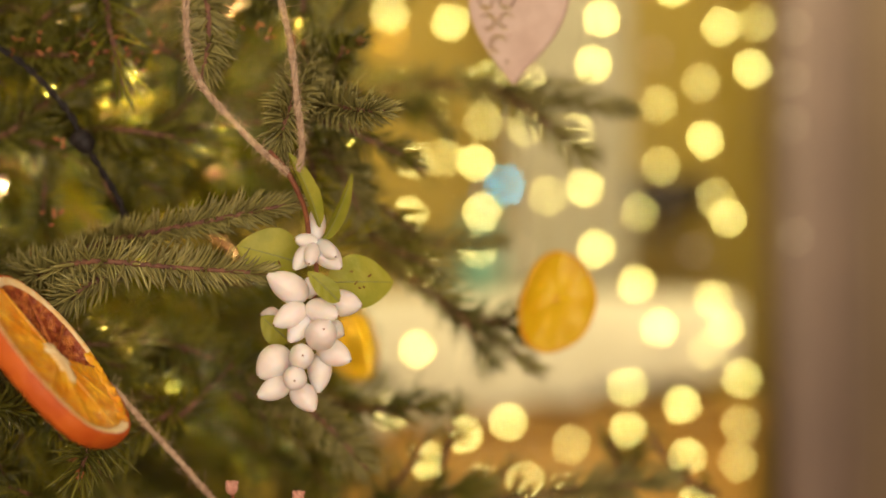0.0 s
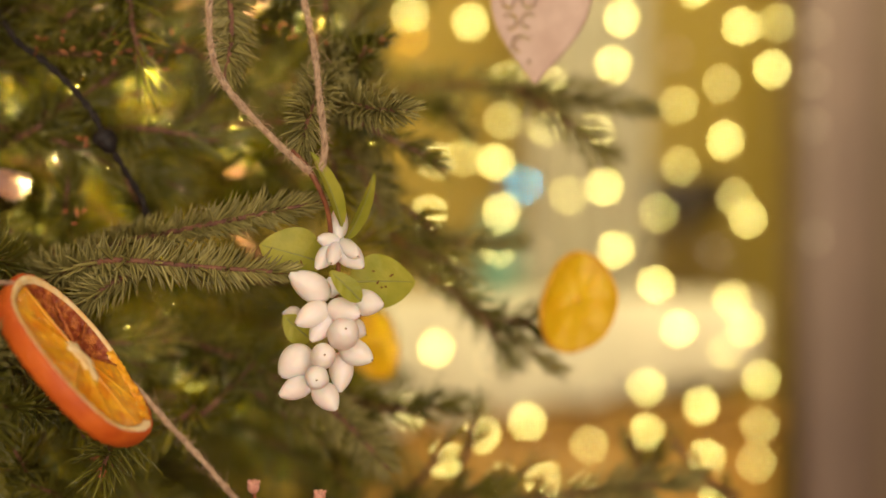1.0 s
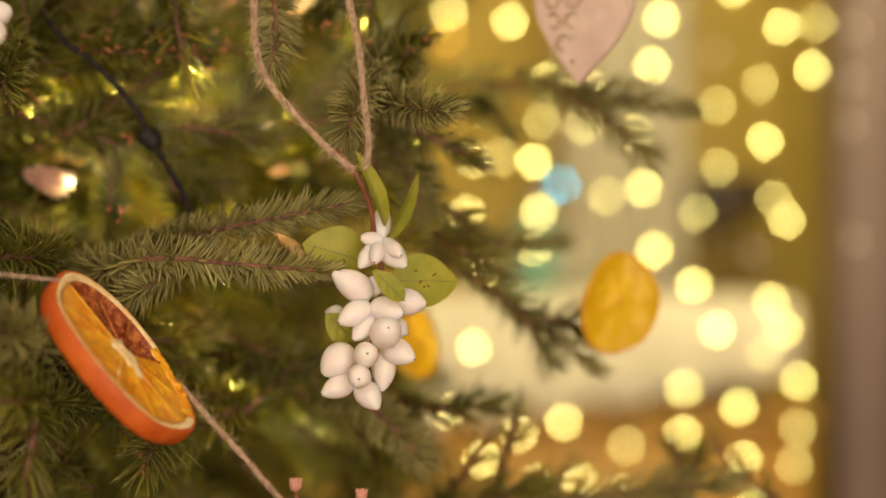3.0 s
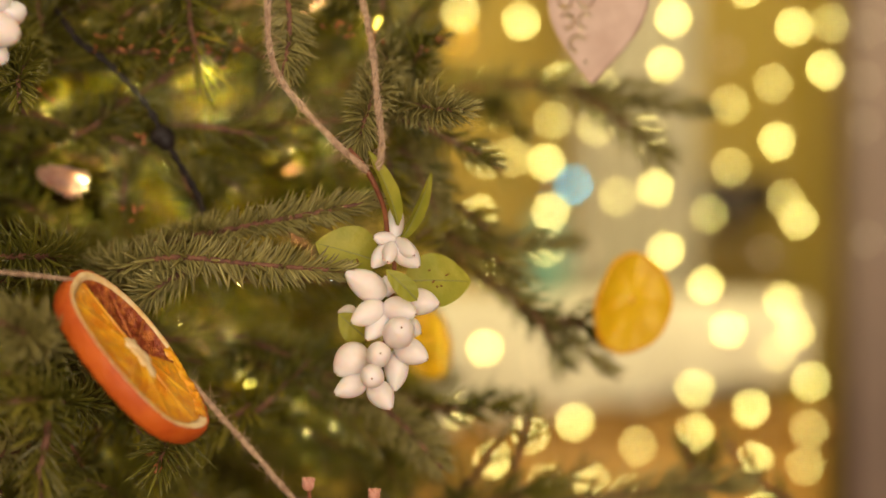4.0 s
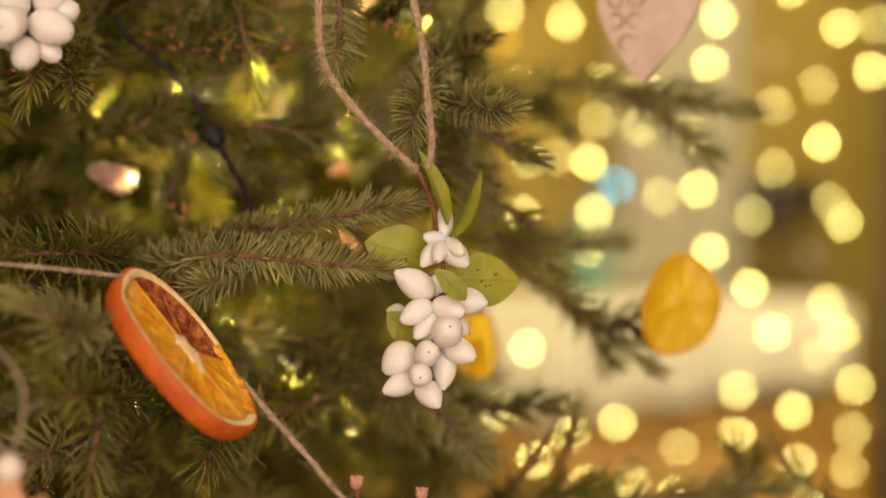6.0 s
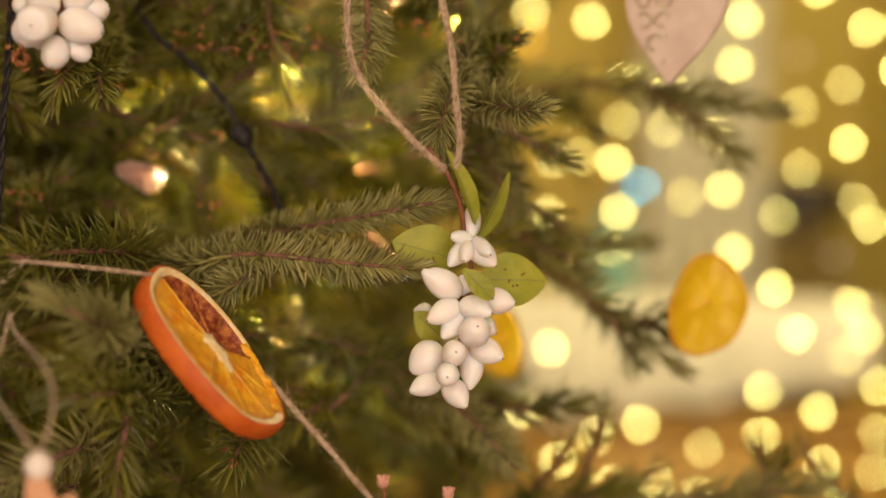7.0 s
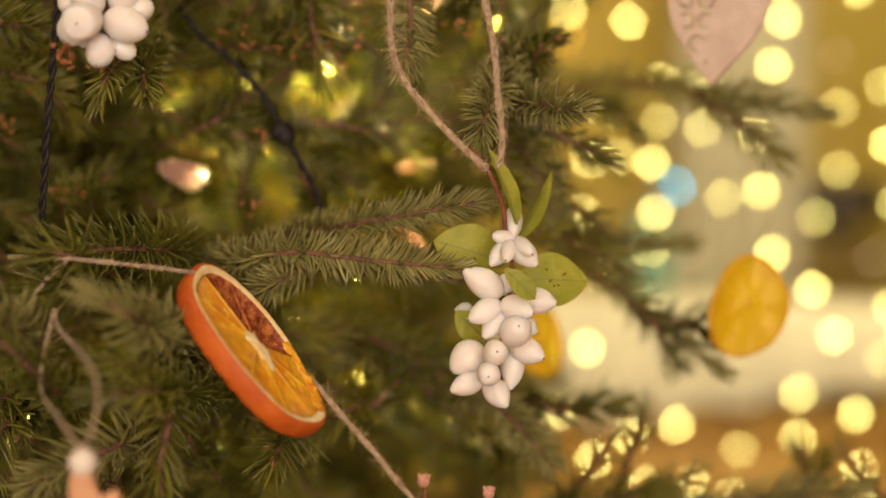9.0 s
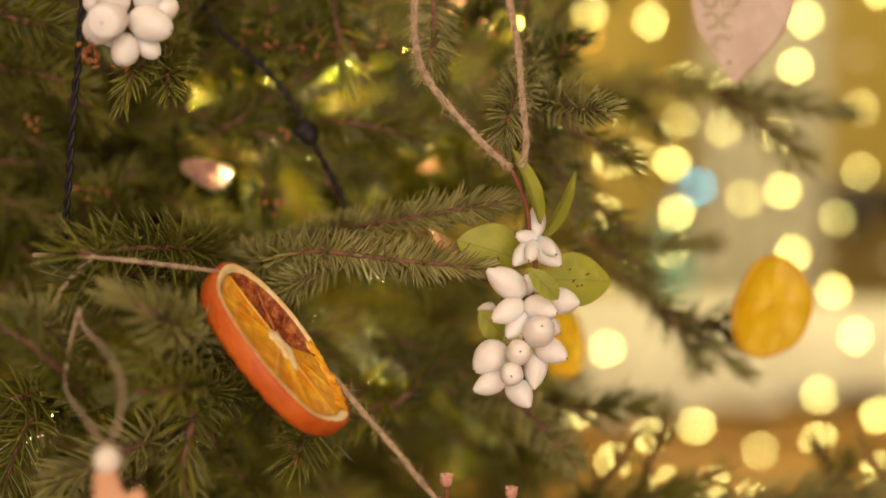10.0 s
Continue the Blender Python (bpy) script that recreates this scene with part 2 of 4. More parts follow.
def twig(owner, points, mat, per_cm=16, length=0.0125, width=0.00105, open_angle=50, curl=0.35, comb=0.0, comb_axis=(0, 1, 0),
         stem=0.0011, start=0.0, bud=False, label="", name="branch"):
    """A spruce twig: a bark stem as a part of the tree, with its needles as a part of the stem."""
    line = spline(points, 10)
    n = max(8, len(line))
    stick = mesh_object(name, *tube(line, [stem * 1.5, stem * 1.1, stem * 0.6], n, 7), twig_bark, owner, label)
    size = np.linalg.norm(np.diff(line, axis=0), axis=1).sum()
    count = int(size * 100 * per_cm * (1 - start))
    pts, tan, a, b, _ = along(line, 200)
    s = start + (1 - start) * np.sort(rng.random(count)) ** 0.95
    k = np.minimum((s * 199).astype(int), 199)
    phi = np.arange(count) * 2.39996 + rng.normal(0, 0.3, count)
    radial = np.cos(phi)[:, None] * a[k] + np.sin(phi)[:, None] * b[k]
    if comb:
        axis = np.array(comb_axis, float)
        radial = unit(radial - comb * (radial @ axis)[:, None] * axis)
    tip = np.clip((s - 0.86) / 0.14, 0, 1)
    ang = np.radians(open_angle + rng.normal(0, 8, count)) * (1 - 0.62 * tip)
    first = np.cos(ang)[:, None] * tan[k] + np.sin(ang)[:, None] * radial + rng.normal(0, 0.055, (count, 3))
    bend = tan[k] * curl + np.array((0, 0, 0.12)) + rng.normal(0, 0.10, (count, 3))
    ln = length * (1 + rng.normal(0, 0.13, count)) * (1 - 0.35 * tip)
    wd = width * (1 + rng.normal(0, 0.15, count))
    v, f = needle_mesh(pts[k] + radial * stem * 0.6, first, bend, ln, wd)
    green = mesh_object("needles", v, f, mat, stick)
    green["kind"] = "stuff"
    if bud:
        ball(stick, "bud", line[-1], unit(line[-1] - line[-3]), 0.004, 0.0016, bud_brown)
    return stick


def ball(owner, name, at, axis, length, radius, mat, tip=0.35, label="", seg=14, rings=10):
    """A rounded pod that narrows towards its tip along axis."""
    axis = Vector(axis).normalized()
    q = axis.to_track_quat("Z", "Y").to_matrix()
    verts, faces = [], []
    for i in range(rings + 1):
        u = i / rings
        h = -math.cos(math.pi * u)
        r = math.sin(math.pi * u) * (1 - tip * max(0, h) ** 1.5)
        for k in range(seg):
            p = 2 * math.pi * k / seg
            verts.append(Vector(at) + q @ Vector((radius * r * math.cos(p), radius * r * math.sin(p), 0.5 * length * h)))
    for i in range(rings):
        for k in range(seg):
            faces.append((i * seg + k, i * seg + (k + 1) % seg, (i + 1) * seg + (k + 1) % seg, (i + 1) * seg + k))
    return mesh_object(name, verts, faces, mat, owner, label)


# Room


def slab(name, size, centre, mat, label, bevel=0.0):
    ob = part(name, box_bm(size, centre, bevel), mat, None)
    ob.data.polygons.foreach_set("use_smooth", [False] * len(ob.data.polygons))
    return tagged(ob, label, name.split("_")[0], "", "structure")


slab("floor", (4.4, 5.0, 0.1), (0.2, 0.8, -0.05), floor_wood, "brown wooden floor of the room")
slab("ceiling", (4.4, 5.0, 0.1), (0.2, 0.8, 2.75), plaster_plain, "plain pale plaster ceiling")
slab("wall_north", (4.4, 0.1, 2.7), (0.2, 3.05, 1.35), plaster_gold, "golden yellow plaster wall in warm light")
slab("wall_west", (0.1, 4.5, 2.7), (-1.95, 0.75, 1.35), plaster_plain, "plain beige plaster wall beside the tree")
slab("wall_east", (0.1, 4.5, 2.7), (2.35, 0.75, 1.35), plaster_plain, "plain beige plaster wall")
# unseen south wall, with a window opening added to hold the front lamp
slab("wall_south", (4.4, 0.1, 0.7), (0.2, -1.55, 0.35), plaster_plain, "plain beige plaster wall under the added window opening")
slab("wall_south_top", (4.4, 0.1, 0.4), (0.2, -1.55, 2.5), plaster_plain, "plain beige plaster wall over the added window opening")
slab("wall_south_west", (1.55, 0.1, 1.6), (-1.225, -1.55, 1.5), plaster_plain, "plain beige plaster wall beside the added window opening")
slab("wall_south_east", (1.25, 0.1, 1.6), (1.775, -1.55, 1.5), plaster_plain, "plain beige plaster wall beside the added window opening")

# Pillar and door casing beside the golden wall
pillar = thing("door_1", (0.62, 2.3, 0), "mauve grey painted door casing with upright mouldings", "door casing", kind="structure")
for name, x0, x1, y, mat in (("casing", 0.475, 0.555, 2.37, paint_mauve), ("moulding", 0.555, 0.575, 2.36, paint_mauve),
                             ("panel", 0.575, 0.66, 2.40, paint_brown), ("jamb", 0.66, 1.6, 2.38, paint_mauve)):
    part(name, box_bm((x1 - x0, 0.12, 2.68), ((x0 + x1) / 2, y, 1.345), 0.008), mat, pillar)

# White curtain: a folded hanging cloth
curtain = thing("curtain", (0.16, 2.6, 2.5), "white curtain hanging in soft folds against the wall", "curtain")
verts, faces = [], []
cols, rows_n = 90, 24
for side in (0, 1):
    for j in range(rows_n + 1):
        for i in range(cols + 1):
            u, w = i / cols, j / rows_n
            x = 0.105 + 0.185 * u + 0.02 * w * (u - 0.5)
            y = 2.62 + 0.02 * math.sin(u * 34 + 0.5 * math.sin(w * 3)) + 0.004 * side
            verts.append((x, y, 2.5 - 1.55 * w))
for side in (0, 1):
    o = side * (cols + 1) * (rows_n + 1)
    for j in range(rows_n):
        for i in range(cols):
            k = o + j * (cols + 1) + i
            faces.append((k, k + 1, k + cols + 2, k + cols + 1))
mesh_object("cloth", verts, faces, cloth_grey, curtain)
part("curtain_rod", box_bm((0.5, 0.02, 0.02), (0.17, 2.64, 2.5), 0.008), wood_ochre, curtain, "slim wooden rod")

# Table with a white cloth
table = thing("table", (0.2, 2.2, 0), "wooden side table with ochre front panels", "table")
part("front_panel", box_bm((0.62, 0.03, 1.1), (0.10, 2.19, 0.56), 0.01), wood_ochre, table)
part("side_panel", box_bm((0.03, 0.35, 1.1), (-0.2, 2.39, 0.56), 0.01), wood_ochre, table)
part("side_panel", box_bm((0.03, 0.35, 1.1), (0.395, 2.39, 0.56), 0.01), wood_ochre, table)
part("tabletop", box_bm((0.64, 0.42, 0.03), (0.10, 2.38, 1.125), 0.01), wood_ochre, table)
cloth = thing("table_cloth", (0.2, 2.2, 1.14), "white cloth lying over the side table with a slanting hem", "cloth")
bm = bmesh.new()
front = []
for i in range(41):
    u = i / 40
    x = -0.16 + 0.55 * u
    drop = 1.100 + 0.092 * u + 0.004 * math.sin(u * 40)
    lift = 1.27 + 0.0 * u
    front.append([bm.verts.new((x, 2.168 + 0.006 * math.sin(u * 40), drop)), bm.verts.new((x, 2.166, lift)),
                  bm.verts.new((x, 2.19, lift + 0.014)), bm.verts.new((x, 2.55, lift + 0.014)), bm.verts.new((x, 2.55, drop))])
for a, b in zip(front, front[1:]):
    for k in range(4):
        bm.faces.new((a[k], b[k], b[k + 1], a[k + 1]))
bm.faces.new([v for v in front[0]])
bm.faces.new([v for v in reversed(front[-1])])
part("folded_cloth", bm, cloth_white, cloth)

# Shelf with dark, teal and amber things against the golden wall
shelf = thing("wall_shelf", (0.45, 2.9, 1.4), "dark wooden wall shelf on the golden wall", "shelf")
part("board", box_bm((0.16, 0.16, 0.055), (0.375, 2.9, 1.447), 0.006), dark_paint, shelf)
part("bracket", box_bm((0.02, 0.14, 0.05), (0.375, 2.91, 1.40), 0.004), dark_paint, shelf)


def vase(name, at, profile, mat, label, category):
    verts, faces = [], []
    seg = 28
    for r, z in profile:
        for k in range(seg):
            a = 2 * math.pi * k / seg
            verts.append((at[0] + r * math.cos(a), at[1] + r * math.sin(a), at[2] + z))
    for i in range(len(profile) - 1):
        for k in range(seg):
            faces.append((i * seg + k, i * seg + (k + 1) % seg, (i + 1) * seg + (k + 1) % seg, (i + 1) * seg + k))
    return tagged(mesh_object(name, verts, faces, mat), label, category)


vase("vase", (0.05, 2.3, 1.284), [(0.0, 0), (0.03, 0), (0.036, 0.03), (0.034, 0.07), (0.02, 0.1), (0.022, 0.12), (0.018, 0.12), (0.016, 0.1), (0.0, 0.02)],
     teal_glaze, "teal glazed vase standing on the white cloth", "vase")

# Light curtain
light_curtain = thing("light_curtain", (0.15, 1.7, 2.6), "curtain of yellow led string lights on clear wires", "string lights")


def bulb(owner, at, mat, radius=0.0032, length=0.0075, name="bulb"):
    return ball(owner, name, at, (0, 0, -1), length, radius, mat, 0.3, seg=10, rings=7)


# the dim, faint and blue bulbs stand in for reflections
strands = [
    (led_bright, [(0.0076, 1.7100, 1.5844), (0.1560, 1.6300, 1.5773), (0.1503, 1.6600, 1.5350), (0.2937, 1.7500, 1.5857), (0.3172, 1.7000, 1.5353), (0.2680, 1.6900, 1.4615), (0.1501, 1.7500, 1.4152),
                  (0.0317, 1.6000, 1.4337), (0.0406, 1.7200, 1.3882), (0.1556, 1.6800, 1.3494), (0.1894, 1.6200, 1.3157), (0.2199, 1.6800, 1.2696), (-0.0259, 1.6500, 1.2502)]),
    (led_bright, [(0.0696, 1.7700, 1.1649), (0.2117, 1.9000, 1.1916), (0.2458, 1.7000, 1.1896), (0.3429, 1.9000, 1.2013), (0.1944, 1.7500, 1.1574), (0.2578, 1.7500, 1.1293), (0.2620, 1.7000, 1.0920),
                  (0.0209, 1.7000, 1.1594), (-0.0167, 1.6800, 1.1353), (0.0442, 1.7000, 1.5231), (0.2359, 1.7000, 1.6178)]),
    (led_medium, [(-0.0546, 1.7000, 1.5917), (-0.0285, 1.7000, 1.4406), (-0.0343, 1.7000, 1.3854), (0.3014, 1.7500, 1.3823), (0.2853, 1.7500, 1.2968), (0.2996, 1.7500, 1.2669), (0.0354, 1.7000, 1.3506),
                  (-0.0186, 1.7000, 1.3244), (0.0837, 1.7000, 1.1124), (0.1255, 1.7000, 1.1007), (0.0383, 1.7000, 1.1095), (0.0877, 1.7000, 1.5191), (0.1371, 1.7000, 1.4697), (-0.0372, 1.7000, 1.5162), (-0.0546, 1.7000, 1.1821)]),
    (led_reflected, [(0.3503, 1.8500, 1.6035), (0.2409, 1.8500, 1.5119), (0.2428, 1.8500, 1.4429), (0.2194, 1.8500, 1.3905), (0.2883, 1.8500, 1.5359), (0.3041, 1.8500, 1.4075), (0.1390, 1.8000, 1.1371),
               (0.3326, 1.8500, 1.1534), (0.3294, 1.8500, 1.1116), (0.2959, 1.8500, 1.2368), (0.1176, 1.8500, 1.4094), (0.0437, 1.8000, 1.4890), (0.0006, 1.8000, 1.4490), (0.0898, 1.8000, 1.4829), (-0.0148, 1.8000, 1.4983)]),
    (led_reflected_faint, [(0.1630, 1.9000, 1.1818), (0.2896, 1.9000, 1.3474), (0.0851, 1.9000, 1.3455), (0.2442, 1.9000, 1.5747), (0.4000, 1.9000, 1.4935), (0.4052, 1.9000, 1.3636), (0.4033, 1.9000, 1.6039), (0.4000, 1.9000, 1.5455), (0.0331, 1.9000, 1.2208)]),
    (blue_reflection, [(0.0764, 2.0500, 1.4292)]),
    (pale_reflection, [(0.0546, 2.0500, 1.4173)]),
    (led_amber, [(-0.0707, 2.2000, 1.6305), (-0.1500, 2.1000, 1.6450)]),
]
bulbs = []
for mat, places in strands:
    for at in places:
        bulb(light_curtain, at, mat)
        bulbs.append(at)
columns = {}
for at in bulbs:
    columns.setdefault(round(at[0] / 0.034), []).append(at)
for key, places in sorted(columns.items()):
    places = sorted(places, key=lambda p: -p[2])
    line = [(places[0][0], places[0][1], 2.69)] + [(x + 0.0045, y + 0.004, z) for x, y, z in places]
    mesh_object("wire", *tube(line, 0.0006, len(line) * 6, 5), wire_clear, light_curtain)
part("hanging_rail", box_bm((0.6, 0.5, 0.02), (0.15, 1.8, 2.69), 0.005), wood_ochre, light_curtain, "slim rail under the ceiling")

# Spruce tree
TRUNK = np.array((-0.47, 0.95, 0.0))
spruce = thing("christmas_tree", (-0.47, 0.95, 0), "green spruce christmas tree hung with dried fruit and berries", "tree")
mesh_object("trunk", *tube([(-0.47, 0.95, 0.0), (-0.465, 0.95, 0.7), (-0.47, 0.955, 1.4), (-0.47, 0.95, 2.1)], [0.05, 0.04, 0.03, 0.012], 30, 14), trunk_bark, spruce)


def clear_of_view(p):
    """True where a random twig may end: inside the tree's outer slope, behind its decorated face."""
    return p[1] > 0.585 and p[0] < -0.034 * p[1] + 0.02 * (p[1] - 0.6) - 0.012 * math.sin(40 * p[2]) and p[1] < 1.35


for i in range(125):
    z = 1.35 + rng.uniform(-0.34, 0.36)
    az = rng.uniform(-2.2, 0.25) if i % 3 else rng.uniform(-0.95, 0.05)
    reach = (rng.uniform(0.3, 0.52) if i % 3 else rng.uniform(0.44, 0.58)) * (1.0 - 0.18 * (z - 1.35))
    out = np.array((math.cos(az), math.sin(az), 0))
    root = TRUNK + np.array((0, 0, z + 0.05))
    limb = [root, root + out * reach * 0.35 + (0, 0, -0.005), root + out * reach * 0.7 + (0, 0, -0.03), root + out * reach + (0, 0, -0.035)]
    line = spline(limb, 10)
    keep = [k for k in range(len(line)) if clear_of_view(line[k])]
    if len(keep) < 8:
        continue
    line = line[:keep[-1] + 1]
    twig(spruce, line[::6] if len(line) > 12 else line, needle_lit, per_cm=14, length=0.014, width=0.0016, stem=0.0022, start=0.35)
    pts, tan, a, b, size = along(line, 40)
    for k in range(12, 39, 4):
        for sgn in (-1, 1):
            if rng.random() < 0.12:
                continue
            side = np.array((-out[1], out[0], 0)) * sgn
            way = unit(tan[k] * 0.75 + side * 0.8 + np.array((0, 0, rng.normal(-0.05, 0.2))))
            ln = rng.uniform(0.06, 0.12)
            p = [pts[k], pts[k] + way * ln * 0.5, pts[k] + way * ln + np.array((0, 0, -0.008))]
            if not clear_of_view(p[-1]) or not clear_of_view(p[1]):
                continue
            twig(spruce, p, needle_lit if rng.random() < 0.6 else needle_dark, per_cm=17, length=0.0135, width=0.0016)

# The rest of the tree above, below and behind
for i in range(110):
    z = rng.uniform(0.25, 1.0) if i % 3 else rng.uniform(1.75, 2.08)
    az = rng.uniform(0, 2 * math.pi)
    if i % 5 == 4:
        z, az = rng.uniform(1.0, 1.75), rng.uniform(0.5, 3.6)
    reach = 0.62 * (2.25 - z) / 1.5 * rng.uniform(0.75, 1.0)
    out = np.array((math.cos(az), math.sin(az), 0))
    root = TRUNK + np.array((0, 0, z))
    twig(spruce, [root, root + out * reach * 0.5 + (0, 0, -0.02), root + out * reach + (0, 0, -0.06)], needle_lit, per_cm=7, length=0.035, width=0.003, stem=0.003, start=0.2)

# Twigs of the decorated face
FRESH = dict(mat=needle_fresh, per_cm=56, length=0.0092, width=0.00112)
DARK = dict(mat=needle_dark, per_cm=30, length=0.0102, width=0.0012)
twig(spruce, [(-0.1796, 0.6129, 1.3415), (-0.1392, 0.5446, 1.3408), (-0.1116, 0.5208, 1.3460), (-0.0819, 0.5152, 1.3441), (-0.0530, 0.5104, 1.3424)], comb=0.75, open_angle=50, curl=-0.3, start=0.25, **FRESH)
twig(spruce, [(-0.1493, 0.5942, 1.3400), (-0.1188, 0.5555, 1.3505), (-0.0945, 0.5366, 1.3554), (-0.0694, 0.5277, 1.3601), (-0.0455, 0.5238, 1.3648)], comb=0.75, open_angle=38, curl=-0.2, start=0.2, **FRESH)
twig(spruce, [(-0.1036, 0.5362, 1.3451), (-0.1108, 0.5259, 1.3396), (-0.1204, 0.5204, 1.3324)], comb=0.3, start=0.1, **FRESH)
twig(spruce, [(-0.0860, 0.5747, 1.4529), (-0.0775, 0.5404, 1.4338), (-0.0759, 0.5355, 1.4183), (-0.0773, 0.5302, 1.4048)], comb=0.85, open_angle=62, **FRESH)
twig(spruce, [(-0.0439, 0.5994, 1.4270), (-0.0462, 0.5588, 1.4103), (-0.0490, 0.5232, 1.3938), (-0.0514, 0.5129, 1.3796)], comb=0.2, open_angle=58, **FRESH)
twig(spruce, [(-0.0557, 0.5980, 1.4123), (-0.0406, 0.5493, 1.3990), (-0.0287, 0.5305, 1.3948), (-0.0186, 0.5215, 1.3934)], comb=0.2, open_angle=58, **FRESH)
twig(spruce, [(-0.0693, 0.6167, 1.4352), (-0.0574, 0.5577, 1.4367), (-0.0540, 0.5480, 1.4428)], comb=0.2, **DARK)
twig(spruce, [(-0.0634, 0.6173, 1.4142), (-0.0485, 0.5787, 1.4164), (-0.0383, 0.5698, 1.4204), (-0.0285, 0.5658, 1.4214)], bud=True, **DARK)
twig(spruce, [(-0.0434, 0.5994, 1.4106), (-0.0372, 0.5699, 1.4136), (-0.0340, 0.5602, 1.4183)], **DARK)
twig(spruce, [(-0.0704, 0.7800, 1.4116), (-0.0354, 0.7200, 1.4179), (0.0037, 0.6800, 1.4176), (0.0397, 0.6600, 1.4111), (0.0741, 0.6650, 1.4059)], per_cm=30, mat=needle_fresh, length=0.0125, width=0.0011, open_angle=48)
twig(spruce, [(0.0219, 0.6680, 1.4142), (0.0369, 0.6500, 1.4024), (0.0553, 0.6450, 1.3866)], per_cm=30, mat=needle_fresh, length=0.0125, width=0.0011, open_angle=48)
twig(spruce, [(-0.0384, 0.7800, 1.4302), (-0.0105, 0.7000, 1.4100), (0.0014, 0.6800, 1.3967)], per_cm=24, mat=needle_dark, length=0.0125, width=0.0011)
twig(spruce, [(-0.0517, 0.6200, 1.3947), (-0.0371, 0.5900, 1.3784), (-0.0285, 0.5800, 1.3601)], per_cm=27, mat=needle_fresh, length=0.0125, width=0.0011)
twig(spruce, [(-0.0574, 0.7500, 1.3785), (-0.0316, 0.6900, 1.3573), (-0.0077, 0.6650, 1.3525), (0.0217, 0.6600, 1.3525)], per_cm=27, mat=needle_fresh, length=0.0125, width=0.0011)
twig(spruce, [(-0.0392, 0.7000, 1.3550), (-0.0098, 0.6500, 1.3369), (0.0143, 0.6350, 1.3198), (0.0357, 0.6300, 1.3039)], per_cm=24, mat=needle_fresh, length=0.0098, width=0.0011, open_angle=42)
twig(spruce, [(-0.0009, 0.6400, 1.3305), (0.0100, 0.6350, 1.3198), (0.0187, 0.6350, 1.3068)], per_cm=24, mat=needle_dark, length=0.011, width=0.0011)
twig(spruce, [(0.0101, 0.6400, 1.3218), (0.0228, 0.6300, 1.3222), (0.0336, 0.6300, 1.3179)], per_cm=24, mat=needle_dark, length=0.012, width=0.0011)
twig(spruce, [(-0.0750, 0.6200, 1.2972), (-0.0568, 0.5850, 1.2982), (-0.0421, 0.5750, 1.2903), (-0.0261, 0.5700, 1.2742)], comb=0.75, open_angle=58, **FRESH)
twig(spruce, [(-0.0505, 0.6600, 1.2916), (-0.0289, 0.6300, 1.2889), (-0.0030, 0.6200, 1.2919)], per_cm=24, mat=needle_dark, length=0.0125, width=0.0011)
twig(spruce, [(-0.0215, 0.7500, 1.2093), (0.0149, 0.6600, 1.2465), (0.0472, 0.6400, 1.2562), (0.0874, 0.6300, 1.2619)], per_cm=27, mat=needle_fresh, length=0.0125, width=0.0011)
twig(spruce, [(0.0278, 0.7000, 1.2187), (0.0623, 0.6600, 1.2465), (0.0769, 0.6500, 1.2702)], per_cm=21, mat=needle_dark, length=0.0125, width=0.0011)
twig(spruce, [(-0.0440, 0.7000, 1.2258), (-0.0184, 0.6400, 1.2496), (0.0164, 0.6300, 1.2598)], per_cm=24, mat=needle_dark, length=0.0125, width=0.0011)
twig(spruce, [(-0.1210, 0.6106, 1.2938), (-0.1121, 0.5411, 1.2906), (-0.1119, 0.5210, 1.2863), (-0.1125, 0.5109, 1.2803)], bud=True, open_angle=62, mat=needle_dark, per_cm=21, length=0.0145, width=0.0011)
twig(spruce, [(-0.1625, 0.6464, 1.3185), (-0.1302, 0.5895, 1.3137), (-0.1072, 0.5769, 1.3072)], **DARK)
twig(spruce, [(-0.1807, 0.6846, 1.3020), (-0.1418, 0.6083, 1.2868), (-0.1215, 0.5904, 1.2955)], **DARK)
# upper left
twig(spruce, [(-0.1936, 0.6635, 1.4330), (-0.1538, 0.5873, 1.4197), (-0.1283, 0.5649, 1.4163), (-0.1042, 0.5625, 1.4194)], bud=True, **DARK)
twig(spruce, [(-0.1630, 0.6265, 1.4156), (-0.1295, 0.5698, 1.4219), (-0.1121, 0.5617, 1.4269)], bud=True, **DARK)
twig(spruce, [(-0.1656, 0.6464, 1.4245), (-0.1417, 0.5786, 1.4289), (-0.1260, 0.5703, 1.4378)], **DARK)
twig(spruce, [(-0.1757, 0.6051, 1.4342), (-0.1642, 0.5157, 1.4089), (-0.1628, 0.4907, 1.3990), (-0.1644, 0.4854, 1.3890)], open_angle=55, mat=needle_dark, per_cm=30, length=0.0092, width=0.0012)
twig(spruce, [(-0.1722, 0.5853, 1.4232), (-0.1586, 0.5163, 1.4036), (-0.1542, 0.5016, 1.3933)], open_angle=55, mat=needle_dark, per_cm=26, length=0.0092, width=0.0012)
twig(spruce, [(-0.2362, 0.5381, 1.4314), (-0.2170, 0.5301, 1.4210), (-0.1983, 0.5271, 1.4171)], **DARK)
twig(spruce, [(-0.2473, 0.5770, 1.4087), (-0.2161, 0.5502, 1.4044), (-0.1933, 0.5426, 1.3982)], **DARK)
twig(spruce, [(-0.2194, 0.6000, 1.3439), (-0.2005, 0.5618, 1.3563), (-0.1946, 0.5525, 1.3660)], bud=True, **DARK)
twig(spruce, [(-0.1964, 0.6025, 1.3488), (-0.1887, 0.5631, 1.3586), (-0.1898, 0.5530, 1.3662)], **DARK)
